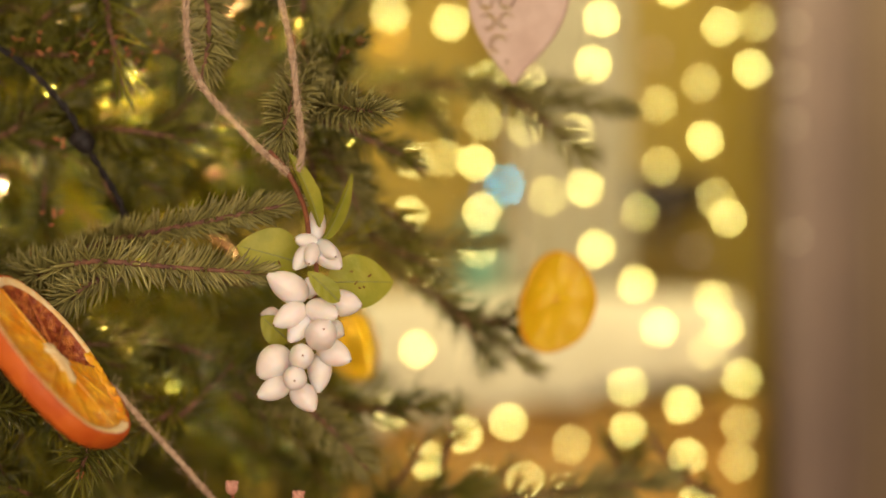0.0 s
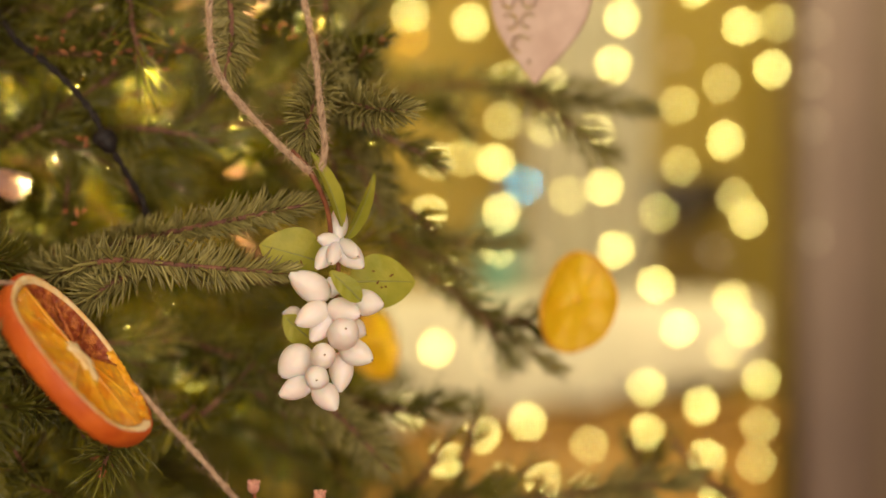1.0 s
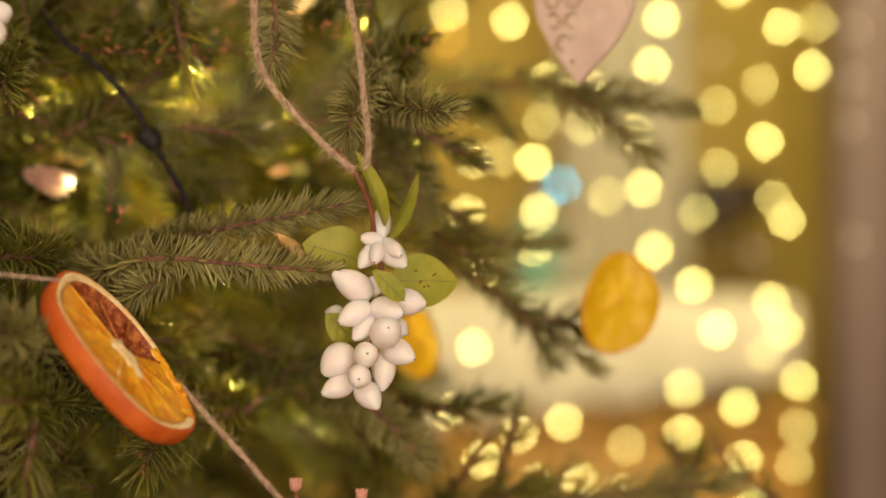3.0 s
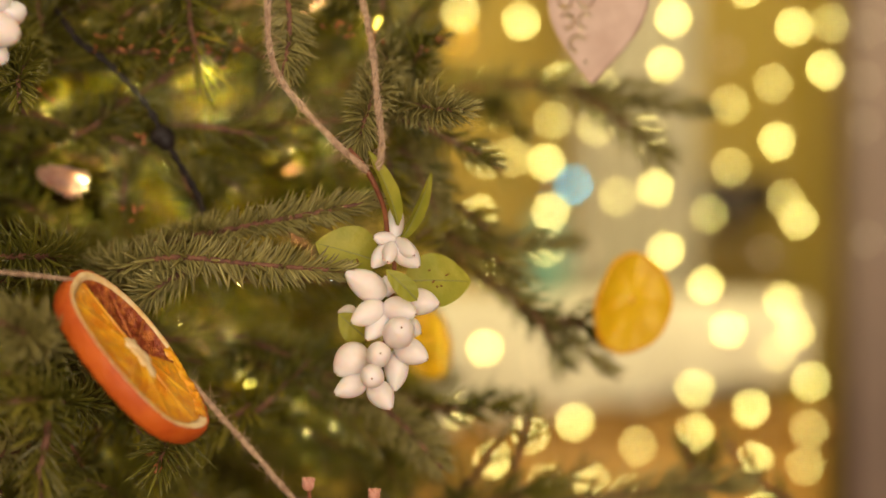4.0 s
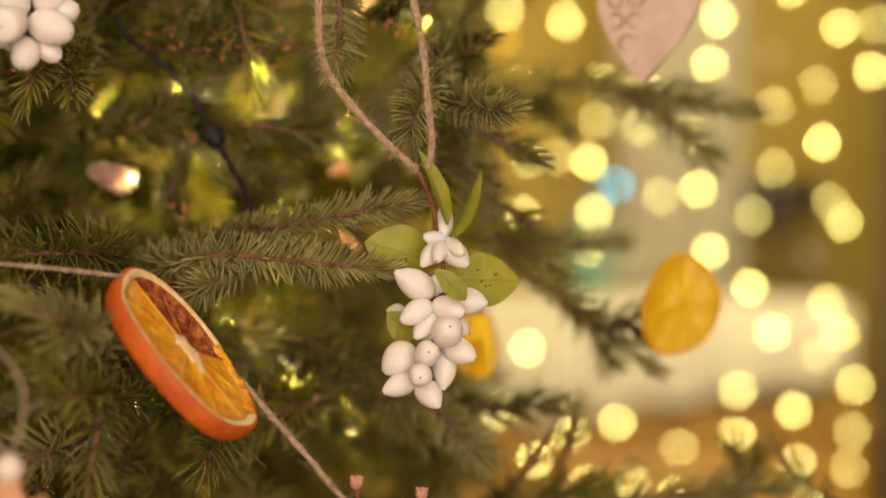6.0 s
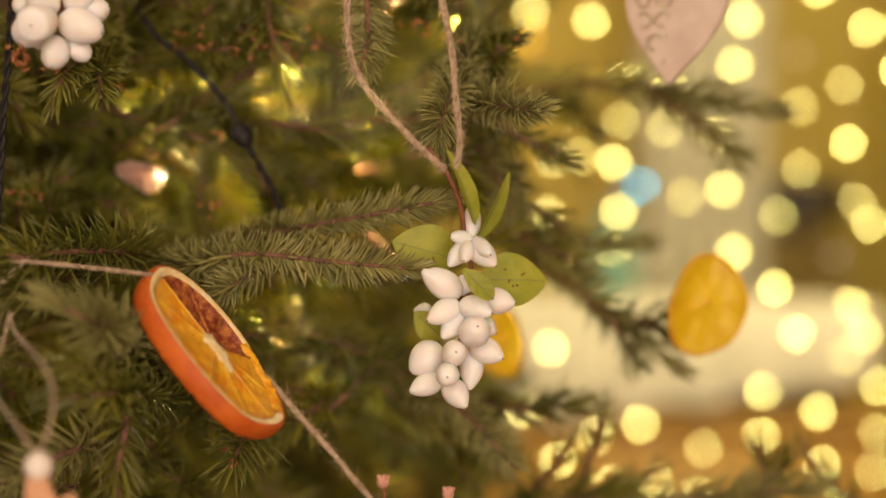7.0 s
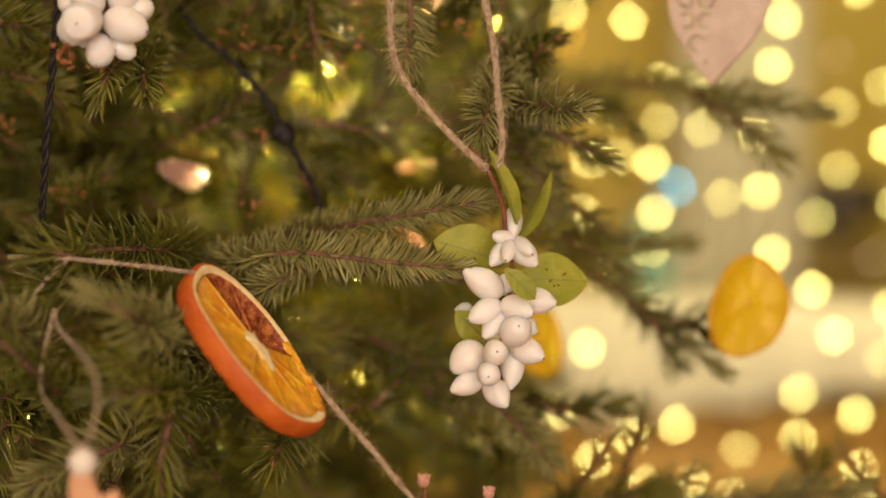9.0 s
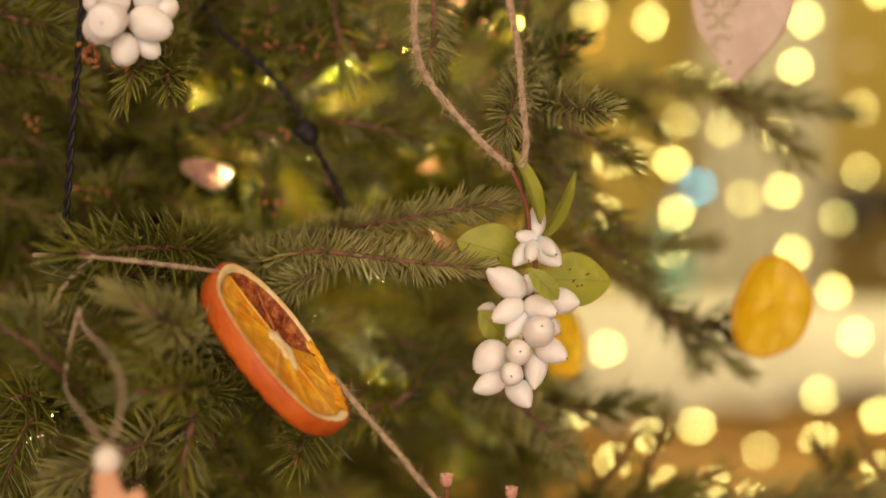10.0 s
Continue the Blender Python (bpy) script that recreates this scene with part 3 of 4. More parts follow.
twig(spruce, [(-0.1100, 0.6120, 1.3513), (-0.1149, 0.5763, 1.3670), (-0.1183, 0.5709, 1.3766)], **DARK)
twig(spruce, [(-0.1460, 0.6081, 1.3545), (-0.1398, 0.5786, 1.3664), (-0.1371, 0.5739, 1.3783)], **DARK)
# dark tuft where the garland is tied
twig(spruce, [(-0.1515, 0.5873, 1.3438), (-0.1515, 0.5169, 1.3458), (-0.1606, 0.4857, 1.3456), (-0.1775, 0.4688, 1.3426)], mat=needle_dark, per_cm=22, length=0.0135, width=0.0011, open_angle=55)
twig(spruce, [(-0.1622, 0.5358, 1.3399), (-0.1637, 0.4853, 1.3369), (-0.1773, 0.4738, 1.3350)], mat=needle_dark, per_cm=22, length=0.0135, width=0.0011)
twig(spruce, [(-0.1642, 0.5155, 1.3473), (-0.1659, 0.4751, 1.3437), (-0.1724, 0.4663, 1.3452)], mat=needle_dark, per_cm=13, length=0.0135, width=0.0011)
# soft twigs before the face, lower left
SOFT = dict(mat=needle_fresh, per_cm=30, length=0.0115, width=0.0012)
twig(spruce, [(-0.1434, 0.5579, 1.3071), (-0.1368, 0.4681, 1.3216), (-0.1389, 0.4427, 1.3275), (-0.1500, 0.4365, 1.3336)], comb=0.4, **SOFT)
twig(spruce, [(-0.1392, 0.5583, 1.2955), (-0.1347, 0.4683, 1.3053), (-0.1397, 0.4476, 1.3068), (-0.1507, 0.4414, 1.3054)], comb=0.4, **DARK)
twig(spruce, [(-0.1489, 0.5472, 1.3115), (-0.1393, 0.4628, 1.3137), (-0.1487, 0.4446, 1.3146)], comb=0.4, **DARK)
twig(spruce, [(-0.1677, 0.4848, 1.2975), (-0.1681, 0.4496, 1.3103), (-0.1758, 0.4387, 1.3202), (-0.1864, 0.4325, 1.3248)], comb=0.4, **DARK)
twig(spruce, [(-0.1783, 0.4837, 1.3143), (-0.1782, 0.4535, 1.3241), (-0.1841, 0.4428, 1.3260)], comb=0.4, **SOFT)
twig(spruce, [(-0.1425, 0.4876, 1.3085), (-0.1365, 0.4731, 1.2965), (-0.1373, 0.4679, 1.2839), (-0.1361, 0.4680, 1.2708)], mat=needle_dark, per_cm=24, length=0.012, width=0.001)
twig(spruce, [(-0.1472, 0.5071, 1.2891), (-0.1542, 0.4762, 1.2871), (-0.1674, 0.4697, 1.2807), (-0.1754, 0.4637, 1.2762)], comb=0.4, **SOFT)
twig(spruce, [(-0.1608, 0.5056, 1.2727), (-0.1655, 0.4749, 1.2734), (-0.1753, 0.4688, 1.2705)], comb=0.4, **SOFT)
twig(spruce, [(-0.1959, 0.5420, 1.2947), (-0.1950, 0.5019, 1.2912), (-0.1980, 0.4914, 1.2782), (-0.2010, 0.4911, 1.2641)], mat=needle_dark, per_cm=21, length=0.0145, width=0.0013)
twig(spruce, [(-0.1998, 0.5416, 1.2965), (-0.1969, 0.5017, 1.2983), (-0.2071, 0.4905, 1.2954)], mat=needle_dark, per_cm=21, length=0.0145, width=0.0013)
twig(spruce, [(-0.1490, 0.5873, 1.2598), (-0.1459, 0.5474, 1.2771), (-0.1475, 0.5372, 1.2858)], **DARK)
twig(spruce, [(-0.1365, 0.6087, 1.2488), (-0.1384, 0.5583, 1.2663), (-0.1439, 0.5477, 1.2714)], **DARK)

# Lights in the tree
lit = []
tree_lights = thing("tree_lights", (-0.1625, 0.7500, 1.3861), "warm white led lights on a black cable in the tree", "string lights")
for at in [(-0.1148, 0.7400, 1.4147), (-0.1790, 0.7600, 1.4555), (-0.0584, 0.7000, 1.4447), (-0.1952, 0.8000, 1.4214), (-0.1170, 0.7800, 1.2823), (-0.0930, 0.7800, 1.2895), (-0.0439, 0.7600, 1.4022), (-0.1365, 0.6400, 1.3813),
           (-0.2795, 0.6941, 1.3766), (-0.2803, 0.7040, 1.3620), (-0.0968, 0.7541, 1.2904), (-0.1317, 0.6198, 1.3803), (-0.2206, 0.6400, 1.3100), (-0.1420, 0.6485, 1.2706)]:
    bulb(tree_lights, at, led_tree, 0.0015, 0.0034)
    lit.append(at)
# bulbs strewn at random, added to light the depth of the tree
for k in range(48):
    y = rng.uniform(0.82, 1.05)
    bulb(tree_lights, (rng.uniform(-0.42, -0.06) * y, y, 1.35 + rng.uniform(-0.22, 0.22) * y), led_tree, 0.0017, 0.004)
# point lamps added to brighten the inner twigs; the last lights the bell
for at, power in [((-0.1517, 0.6378, 1.4048), 0.80), ((-0.1142, 0.6519, 1.3933), 0.75), ((-0.1861, 0.6440, 1.3956), 0.38), ((-0.1477, 0.6482, 1.3862), 0.254), ((-0.1005, 0.6535, 1.4219), 0.38), 
                  ((-0.0932, 0.6847, 1.4009), 0.55), ((-0.1340, 0.7109, 1.4230), 0.34), ((-0.1350, 0.6594, 1.3120), 0.25), ((-0.2237, 0.5993, 1.2759), 0.037), ((-0.0816, 0.6853, 1.2866), 0.13), ((-0.2206, 0.6806, 1.4444), 0.037), ((-0.1557, 0.5869, 1.3736), 0.12)]:
    lamp = bpy.data.lights.new("tree_fill_point", "POINT")
    lamp.energy, lamp.color, lamp.shadow_soft_size = power, (1.0, 0.74, 0.28), 0.0015
    glow = new("tree_fill_point", lamp)
    glow.location = at
    if power != 0.12:
        bulb(tree_lights, np.array(at) + (0, 0, 0.006), led_tree, 0.0014, 0.003)
        lit.append(at)
# glowing speck in place of a glint on a needle, no lamp
bulb(tree_lights, (-0.0714, 0.6200, 1.3375), needle_glint, 0.0004, 0.0018)


def twisted_cable(owner, points, radius=0.00072, pitch=0.0105, name="cable"):
    line = spline(points, 16)
    size = np.linalg.norm(np.diff(line, axis=0), axis=1).sum()
    n = int(size / 0.0009)
    pts, tan, a, b, _ = along(line, n)
    ph = np.linspace(0, size / pitch * 2 * math.pi, n)
    for shift in (0, math.pi):
        off = np.cos(ph + shift)[:, None] * a + np.sin(ph + shift)[:, None] * b
        mesh_object(name, *tube(pts + off * radius * 0.85, radius, n, 6), cable_black, owner)


twisted_cable(tree_lights, [(-0.1781, 0.6048, 1.4447), (-0.1569, 0.5618, 1.4263), (-0.1497, 0.5535, 1.4185), (-0.1414, 0.5524, 1.4127), (-0.1332, 0.5523, 1.4051), (-0.1253, 0.5531, 1.3957), (-0.1202, 0.5536, 1.3859),
                            (-0.1146, 0.5562, 1.3759), (-0.1094, 0.5598, 1.3656), (-0.1085, 0.5669, 1.3550), (-0.1181, 0.6111, 1.3405)])
twisted_cable(tree_lights, [(-0.1759, 0.4843, 1.4306), (-0.1769, 0.4842, 1.4203), (-0.1783, 0.4860, 1.4051), (-0.1805, 0.4887, 1.3864), (-0.1828, 0.4934, 1.3693), (-0.1851, 0.4981, 1.3536), (-0.1906, 0.5126, 1.3392)])
knot_at = np.array((-0.1200, 0.5526, 1.3858))
ball(tree_lights, "bulb_socket", knot_at, (0.35, -0.2, -0.6), 0.0095, 0.0036, cable_black, 0.2)
ball(tree_lights, "bulb_socket", knot_at + (-0.001, -0.001, 0.001), (-0.8, -0.2, -0.3), 0.008, 0.003, cable_black, 0.2)

# Twigs that half cover the lights, and twigs between the face and the depth of the tree
SIDE = dict(mat=needle_dark, per_cm=15, length=0.012, width=0.0012)
for at in lit:
    # needles near the decorated face, on the line of sight from the room to each light
    at = np.array(at)
    mid = np.array((0, 0, 1.35)) + (at - (0, 0, 1.35)) * (rng.uniform(0.575, 0.61) / at[1])
    way = unit(np.array((rng.uniform(0.4, 1.0), rng.uniform(-0.3, 0.1), rng.uniform(-0.9, 0.7))))
    mid = mid + (rng.normal(0, 0.003), 0, rng.normal(0, 0.003))
    twig(spruce, [mid - way * 0.03 + (-0.03, 0.06, 0), mid - way * 0.014, mid + way * 0.01, mid + way * 0.024], **SIDE)
for k in range(24):
    u, v = rng.uniform(-0.42, -0.075), (rng.uniform(-0.02, 0.17) if k % 3 else rng.uniform(-0.16, 0.0))
    d = rng.uniform(0.585, 0.67)
    at = np.array((u * d, d, 1.35 + v * d))
    way = unit(np.array((rng.uniform(0.3, 1.0), rng.uniform(-0.6, 0.0), rng.uniform(-0.6, 0.3))))
    twig(spruce, [at + (-0.06, 0.09, 0.01), at - way * 0.02 + (-0.005, 0.02, 0), at, at + way * 0.03], needle_lit if k % 2 else needle_dark, per_cm=24, length=0.0115, width=0.0014, start=0.3, bud=k % 4 == 0)

for k in range(44):
    u, v = rng.uniform(-0.43, -0.07), rng.uniform(-0.16, 0.16)
    d = rng.uniform(0.556, 0.605)
    at = np.array((u * d, d, 1.35 + v * d))
    if abs(at[0] + 0.163) < 0.03 and abs(at[2] - 1.374) < 0.02 or u > -0.13 and v < -0.04 or -0.29 < u < -0.1 and v > 0.0 and k % 3:
        continue
    way = unit(np.array((rng.uniform(-0.2, 1.0), rng.uniform(-0.3, 0.1), rng.uniform(-0.8, 0.4))))
    twig(spruce, [at + (-0.05, 0.09, 0.01), at - way * 0.018 + (-0.004, 0.015, 0), at, at + way * 0.02], needle_lit if k % 2 else needle_dark, per_cm=11, length=0.0155, width=0.0014, start=0.5, open_angle=42)

mesh_object("branch", *tube(spline([(-0.2210, 0.6722, 1.3975), (-0.1951, 0.6496, 1.3887), (-0.1745, 0.6415, 1.3855), (-0.1532, 0.6486, 1.3834)], 10), [0.0042, 0.0034, 0.0026], 31, 9), twig_bark, spruce)

# Twig tips before the light curtain
twig(spruce, [(-0.0437, 0.6594, 1.4033), (-0.0302, 0.6305, 1.3936), (-0.0181, 0.6216, 1.3875), (-0.0063, 0.6228, 1.3777)], mat=needle_dark, per_cm=8, length=0.0115, width=0.0010, open_angle=46)
twig(spruce, [(-0.0431, 0.6594, 1.3807), (-0.0296, 0.6305, 1.3700), (-0.0196, 0.6214, 1.3635), (-0.0099, 0.6224, 1.3553)], mat=needle_dark, per_cm=8, length=0.0115, width=0.0010, open_angle=46)
twig(spruce, [(-0.0272, 0.6606, 1.2480), (-0.0171, 0.6415, 1.2601), (-0.0108, 0.6321, 1.2699), (-0.0057, 0.6326, 1.2780)], mat=needle_dark, per_cm=10, length=0.0115, width=0.0010, open_angle=46)
twig(spruce, [(-0.0037, 0.6629, 1.2509), (0.0001, 0.6432, 1.2671), (0.0035, 0.6335, 1.2793), (0.0058, 0.6338, 1.2891)], mat=needle_dark, per_cm=10, length=0.0115, width=0.0010, open_angle=46)
twig(spruce, [(0.1109, 0.6741, 1.2495), (0.0962, 0.6525, 1.2588), (0.0868, 0.6416, 1.2686), (0.0812, 0.6411, 1.2771)], mat=needle_dark, per_cm=10, length=0.0115, width=0.0010, open_angle=46)
twig(spruce, [(0.0750, 0.6705, 1.2485), (0.0688, 0.6499, 1.2646), (0.0645, 0.6395, 1.2766)], mat=needle_dark, per_cm=10, length=0.0115, width=0.0010, open_angle=46)
twig(spruce, [(0.0099, 0.6642, 1.2468), (0.0178, 0.6449, 1.2589), (0.0279, 0.6358, 1.2660)], mat=needle_dark, per_cm=10, length=0.0115, width=0.0010, open_angle=46)
twig(spruce, [(-0.0357, 0.6600, 1.3584), (-0.0194, 0.6315, 1.3498), (-0.0086, 0.6225, 1.3458), (0.0011, 0.6234, 1.3397)], mat=needle_dark, per_cm=17, length=0.0115, width=0.0010, open_angle=46)
twig(spruce, [(-0.1069, 0.6130, 1.3951), (-0.0979, 0.5938, 1.3990), (-0.0899, 0.5946, 1.4053)], mat=needle_dark, per_cm=17, length=0.0115, width=0.0010, open_angle=46)

# Brown bud scales on the twigs
for at in [(-0.1740, 0.4758, 1.4051), (-0.1703, 0.4762, 1.4030), (-0.1672, 0.4765, 1.4019), (-0.1948, 0.5490, 1.3654), (-0.1928, 0.5492, 1.3625), (-0.1444, 0.5541, 1.4194), (-0.1337, 0.5552, 1.4178), (-0.1256, 0.5560, 1.4157), (-0.1222, 0.5563, 1.4185), (-0.1179, 0.5567, 1.4171), (-0.1106, 0.5574, 1.4169), (-0.1058, 0.5579, 1.4141), (-0.1023, 0.5582, 1.4152), (-0.1261, 0.5558, 1.3852), (-0.1293, 0.5554, 1.3594), (-0.1252, 0.5558, 1.3498), (-0.0647, 0.5619, 1.4239), (-0.0585, 0.5625, 1.4217), (-0.0511, 0.5632, 1.4204), (-0.0356, 0.5648, 1.4160), (-0.1233, 0.5558, 1.2794), (-0.1205, 0.5561, 1.2833), (-0.1602, 0.5525, 1.4001), (-0.0954, 0.5589, 1.4221), (-0.2063, 0.5480, 1.3989), (-0.2137, 0.5473, 1.3890)]:
    for k in range(4):
        ball(spruce, "bud", np.array(at) + rng.normal(0, 0.0022, 3), rng.normal(0, 1, 3), rng.uniform(0.002, 0.0042), rng.uniform(0.0004, 0.0008), bud_brown, 0.6, seg=8, rings=6)

# Glowing bulb in a copper foil bell
bell = thing("foil_bell", (-0.1566, 0.5909, 1.3738), "crumpled pinkish copper foil bell with a lit bulb", "ornament")
bulb(bell, (-0.1557, 0.5869, 1.3736), glowing("led_bell", (1.0, 0.9, 0.45), 60.0), 0.0014, 0.0028)
tip, mouth = np.array((-0.1732, 0.5864, 1.3760)), np.array((-0.1560, 0.5800, 1.3708))
for petal in range(9):
    around = petal * 0.7 + 0.3
    s1 = unit(np.cross(mouth - tip, (0, 1, 0.2)))
    s2 = unit(np.cross(mouth - tip, s1))
    side = math.cos(around) * s1 + math.sin(around) * s2
    cross = -math.sin(around) * s1 + math.cos(around) * s2
    verts, faces = [], []
    for i in range(15):
        u = i / 14
        wide = 0.0034 * math.sin(math.pi * (0.12 + 0.8 * u))
        for j in range(-4, 5):
            w = j / 4
            crumple = noise.noise((7 * u, 2.5 * w, petal * 3.1))
            verts.append(tip + (mouth - tip) * (0.05 + rng.uniform(0, 0.01) + (0.75 + 0.03 * petal) * u) + side * (0.0052 * u + 0.0022 * crumple) + cross * wide * w)
    for i in range(14):
        for j in range(8):
            k = i * 9 + j
            faces.append((k, k + 1, k + 10, k + 9))
    mesh_object("foil_petal", verts, faces, copper_foil, bell)

# Jute twine


def twine(owner, points, radius=0.00055, pitch=0.0115, fibres=95, name="twine", spread=0.0021):
    line = spline(points, 16)
    size = np.linalg.norm(np.diff(line, axis=0), axis=1).sum()
    n = int(size / 0.0007)
    pts, tan, a, b, _ = along(line, n)
    ph = np.linspace(0, size / pitch * 2 * math.pi, n)
    wob = 1 + 0.15 * np.sin(np.linspace(0, size * 400, n)) + 0.1 * rng.standard_normal(n)
    pieces = []
    for ply in range(7):
        loose = ph + ply * 0.898 + 0.35 * np.sin(np.linspace(0, size * rng.uniform(150, 420), n) + ply)
        off = np.cos(loose)[:, None] * a + np.sin(loose)[:, None] * b
        swell = wob * (1 + 0.12 * np.sin(np.linspace(0, size * rng.uniform(200, 700), n) + 2 * ply))
        pieces.append(tube(pts + off * (radius * 1.12 * swell)[:, None], radius * 0.62, n, 5))
    rope = mesh_object(name, *pieces[0], jute, owner)
    for piece in pieces[1:]:
        mesh_object("strand", *piece, jute, rope)
    count = int(size * 100 * fibres)
    k = rng.integers(0, n, count)
    phi = rng.uniform(0, 2 * math.pi, count)
    rad = np.cos(phi)[:, None] * a[k] + np.sin(phi)[:, None] * b[k]
    first = tan[k] * rng.choice((-1, 1), count)[:, None] * rng.uniform(0.3, 1.2, count)[:, None] + rad * 0.8
    bend = rng.normal(0, 0.9, (count, 3)) - rad * 0.3
    ln = spread * rng.gamma(2.0, 0.4, count)
    v, f = needle_mesh(pts[k] + rad * radius * 1.5, first, bend, ln, np.full(count, 0.00013))
    fuzz = mesh_object("fuzz", v, f, jute_fibre, rope)
    fuzz["kind"] = "stuff"
    return rope


sprig = thing("snowberry_sprig", (-0.0469, 0.4987, 1.3731), "sprig of white snowberries with green leaves hung on jute twine", "berries", "snowberry sprigs")
twine(sprig, [(-0.0784, 0.5074, 1.4415), (-0.0782, 0.5024, 1.4251), (-0.0770, 0.5004, 1.4093), (-0.0725, 0.4996, 1.3989), (-0.0627, 0.4980, 1.3878), (-0.0548, 0.4974, 1.3798), (-0.0467, 0.4977, 1.3729)], 0.0006)
twine(sprig, [(-0.0520, 0.5086, 1.4418), (-0.0494, 0.5057, 1.4257), (-0.0462, 0.5028, 1.4115), (-0.0445, 0.5009, 1.3976), (-0.0427, 0.4989, 1.3837), (-0.0427, 0.4986, 1.3775), (-0.0440, 0.4980, 1.3735)], 0.0006)


def tube_part(owner, name, points, radii, mat, label=""):
    line = spline(points, 10)
    return mesh_object(name, *tube(line, radii, len(line), 8), mat, owner, label)


tube_part(sprig, "stem", [(-0.0528, 0.5015, 1.3796), (-0.0470, 0.4997, 1.3732), (-0.0424, 0.5039, 1.3630), (-0.0412, 0.5100, 1.3535), (-0.0393, 0.5121, 1.3454), (-0.0400, 0.5140, 1.3356), (-0.0415, 0.5149, 1.3242), (-0.0438, 0.5148, 1.3119)],
          [0.0009, 0.0008, 0.0007, 0.0006], stem_red)


def snowberry(owner, base, tip, width, sharp=0.8):
    """One berry with its point, and the dark scar at that point."""
    base, tip = Vector(base), Vector(tip)
    axis = (tip - base)
    turn = axis.to_track_quat("Z", "Y").to_matrix()
    # pods that stand out of the bunch are blunt
    sharp -= 0.4 * max(0, -axis.normalized().y) ** 2
    peak = 0.52 / (0.52 + sharp)
    full = peak ** 0.52 * (1 - peak) ** sharp
    seed = rng.uniform(0, 50)
    seg, rings = 24, 20
    verts, faces = [], []
    for i in range(rings + 1):
        u = i / rings
        h = 0.5 - 0.5 * math.cos(math.pi * u)
        r = h ** 0.52 * (1 - h) ** sharp / full + 0.05 * math.exp(-((h - 0.97) / 0.02) ** 2) * (u < 1)
        for k in range(seg):
            w = 2 * math.pi * k / seg
            uneven = 1 + 0.07 * noise.noise((1.3 * math.cos(w) + seed, 1.3 * math.sin(w), 1.6 * h))
            sway = 0.05 * math.sin(math.pi * h) * math.sin(seed)
            verts.append(base + turn @ Vector((width * (0.5 * r * uneven * math.cos(w) + sway), width * 0.5 * r * uneven * math.sin(w), axis.length * h)))
    for i in range(rings):
        for k in range(seg):
            faces.append((i * seg + k, i * seg + (k + 1) % seg, (i + 1) * seg + (k + 1) % seg, (i + 1) * seg + k))
    one = mesh_object("berry", verts, faces, berry_white, owner)
    ball(one, "berry_tip", tip - axis.normalized() * 0.0001, axis, 0.0008, 0.00034, berry_tip, 0.1, seg=8, rings=5)
    return one


MM = 0.000091
for base, tip, w in [
        ((-0.0392, 0.5111, 1.3527), (-0.0389, 0.5111, 1.3645), 62), ((-0.0388, 0.5111, 1.3523), (-0.0453, 0.5058, 1.3530), 52), ((-0.0399, 0.5100, 1.3515), (-0.0457, 0.5058, 1.3436), 66),
        ((-0.0399, 0.5100, 1.3515), (-0.0406, 0.5010, 1.3455), 52), ((-0.0392, 0.5111, 1.3515), (-0.0312, 0.5074, 1.3440), 84), ((-0.0385, 0.5131, 1.3524), (-0.0326, 0.5024, 1.3476), 55),
        ((-0.0421, 0.5129, 1.3348), (-0.0541, 0.5074, 1.3422), 100), ((-0.0413, 0.5160, 1.3347), (-0.0419, 0.5129, 1.3413), 60), ((-0.0391, 0.5191, 1.3355), (-0.0377, 0.5191, 1.3409), 66),
        ((-0.0426, 0.5109, 1.3324), (-0.0517, 0.5045, 1.3268), 84), ((-0.0421, 0.5099, 1.3321), (-0.0319, 0.5044, 1.3296), 84), ((-0.0407, 0.5130, 1.3308), (-0.0473, 0.5067, 1.3214), 78),
        ((-0.0356, 0.5162, 1.3336), (-0.0251, 0.5127, 1.3325), 92), ((-0.0390, 0.5140, 1.3214), (-0.0360, 0.4992, 1.3258), 106), ((-0.0366, 0.5212, 1.3256), (-0.0312, 0.5214, 1.3228), 74),
        ((-0.0388, 0.5181, 1.3199), (-0.0286, 0.5115, 1.3154), 94), ((-0.0438, 0.5118, 1.3162), (-0.0423, 0.4989, 1.3179), 86), ((-0.0484, 0.5166, 1.3182), (-0.0570, 0.5102, 1.3106), 122),
        ((-0.0462, 0.5087, 1.3113), (-0.0447, 0.4978, 1.3103), 82), ((-0.0474, 0.5137, 1.3091), (-0.0571, 0.5082, 1.3046), 82), ((-0.0461, 0.5127, 1.3079), (-0.0394, 0.5090, 1.3001), 88),
        ((-0.0389, 0.5191, 1.3174), (-0.0389, 0.5150, 1.3050), 84), ((-0.0519, 0.5245, 1.3294), (-0.0579, 0.5242, 1.3293), 50)]:
    snowberry(sprig, base, tip, w * MM)


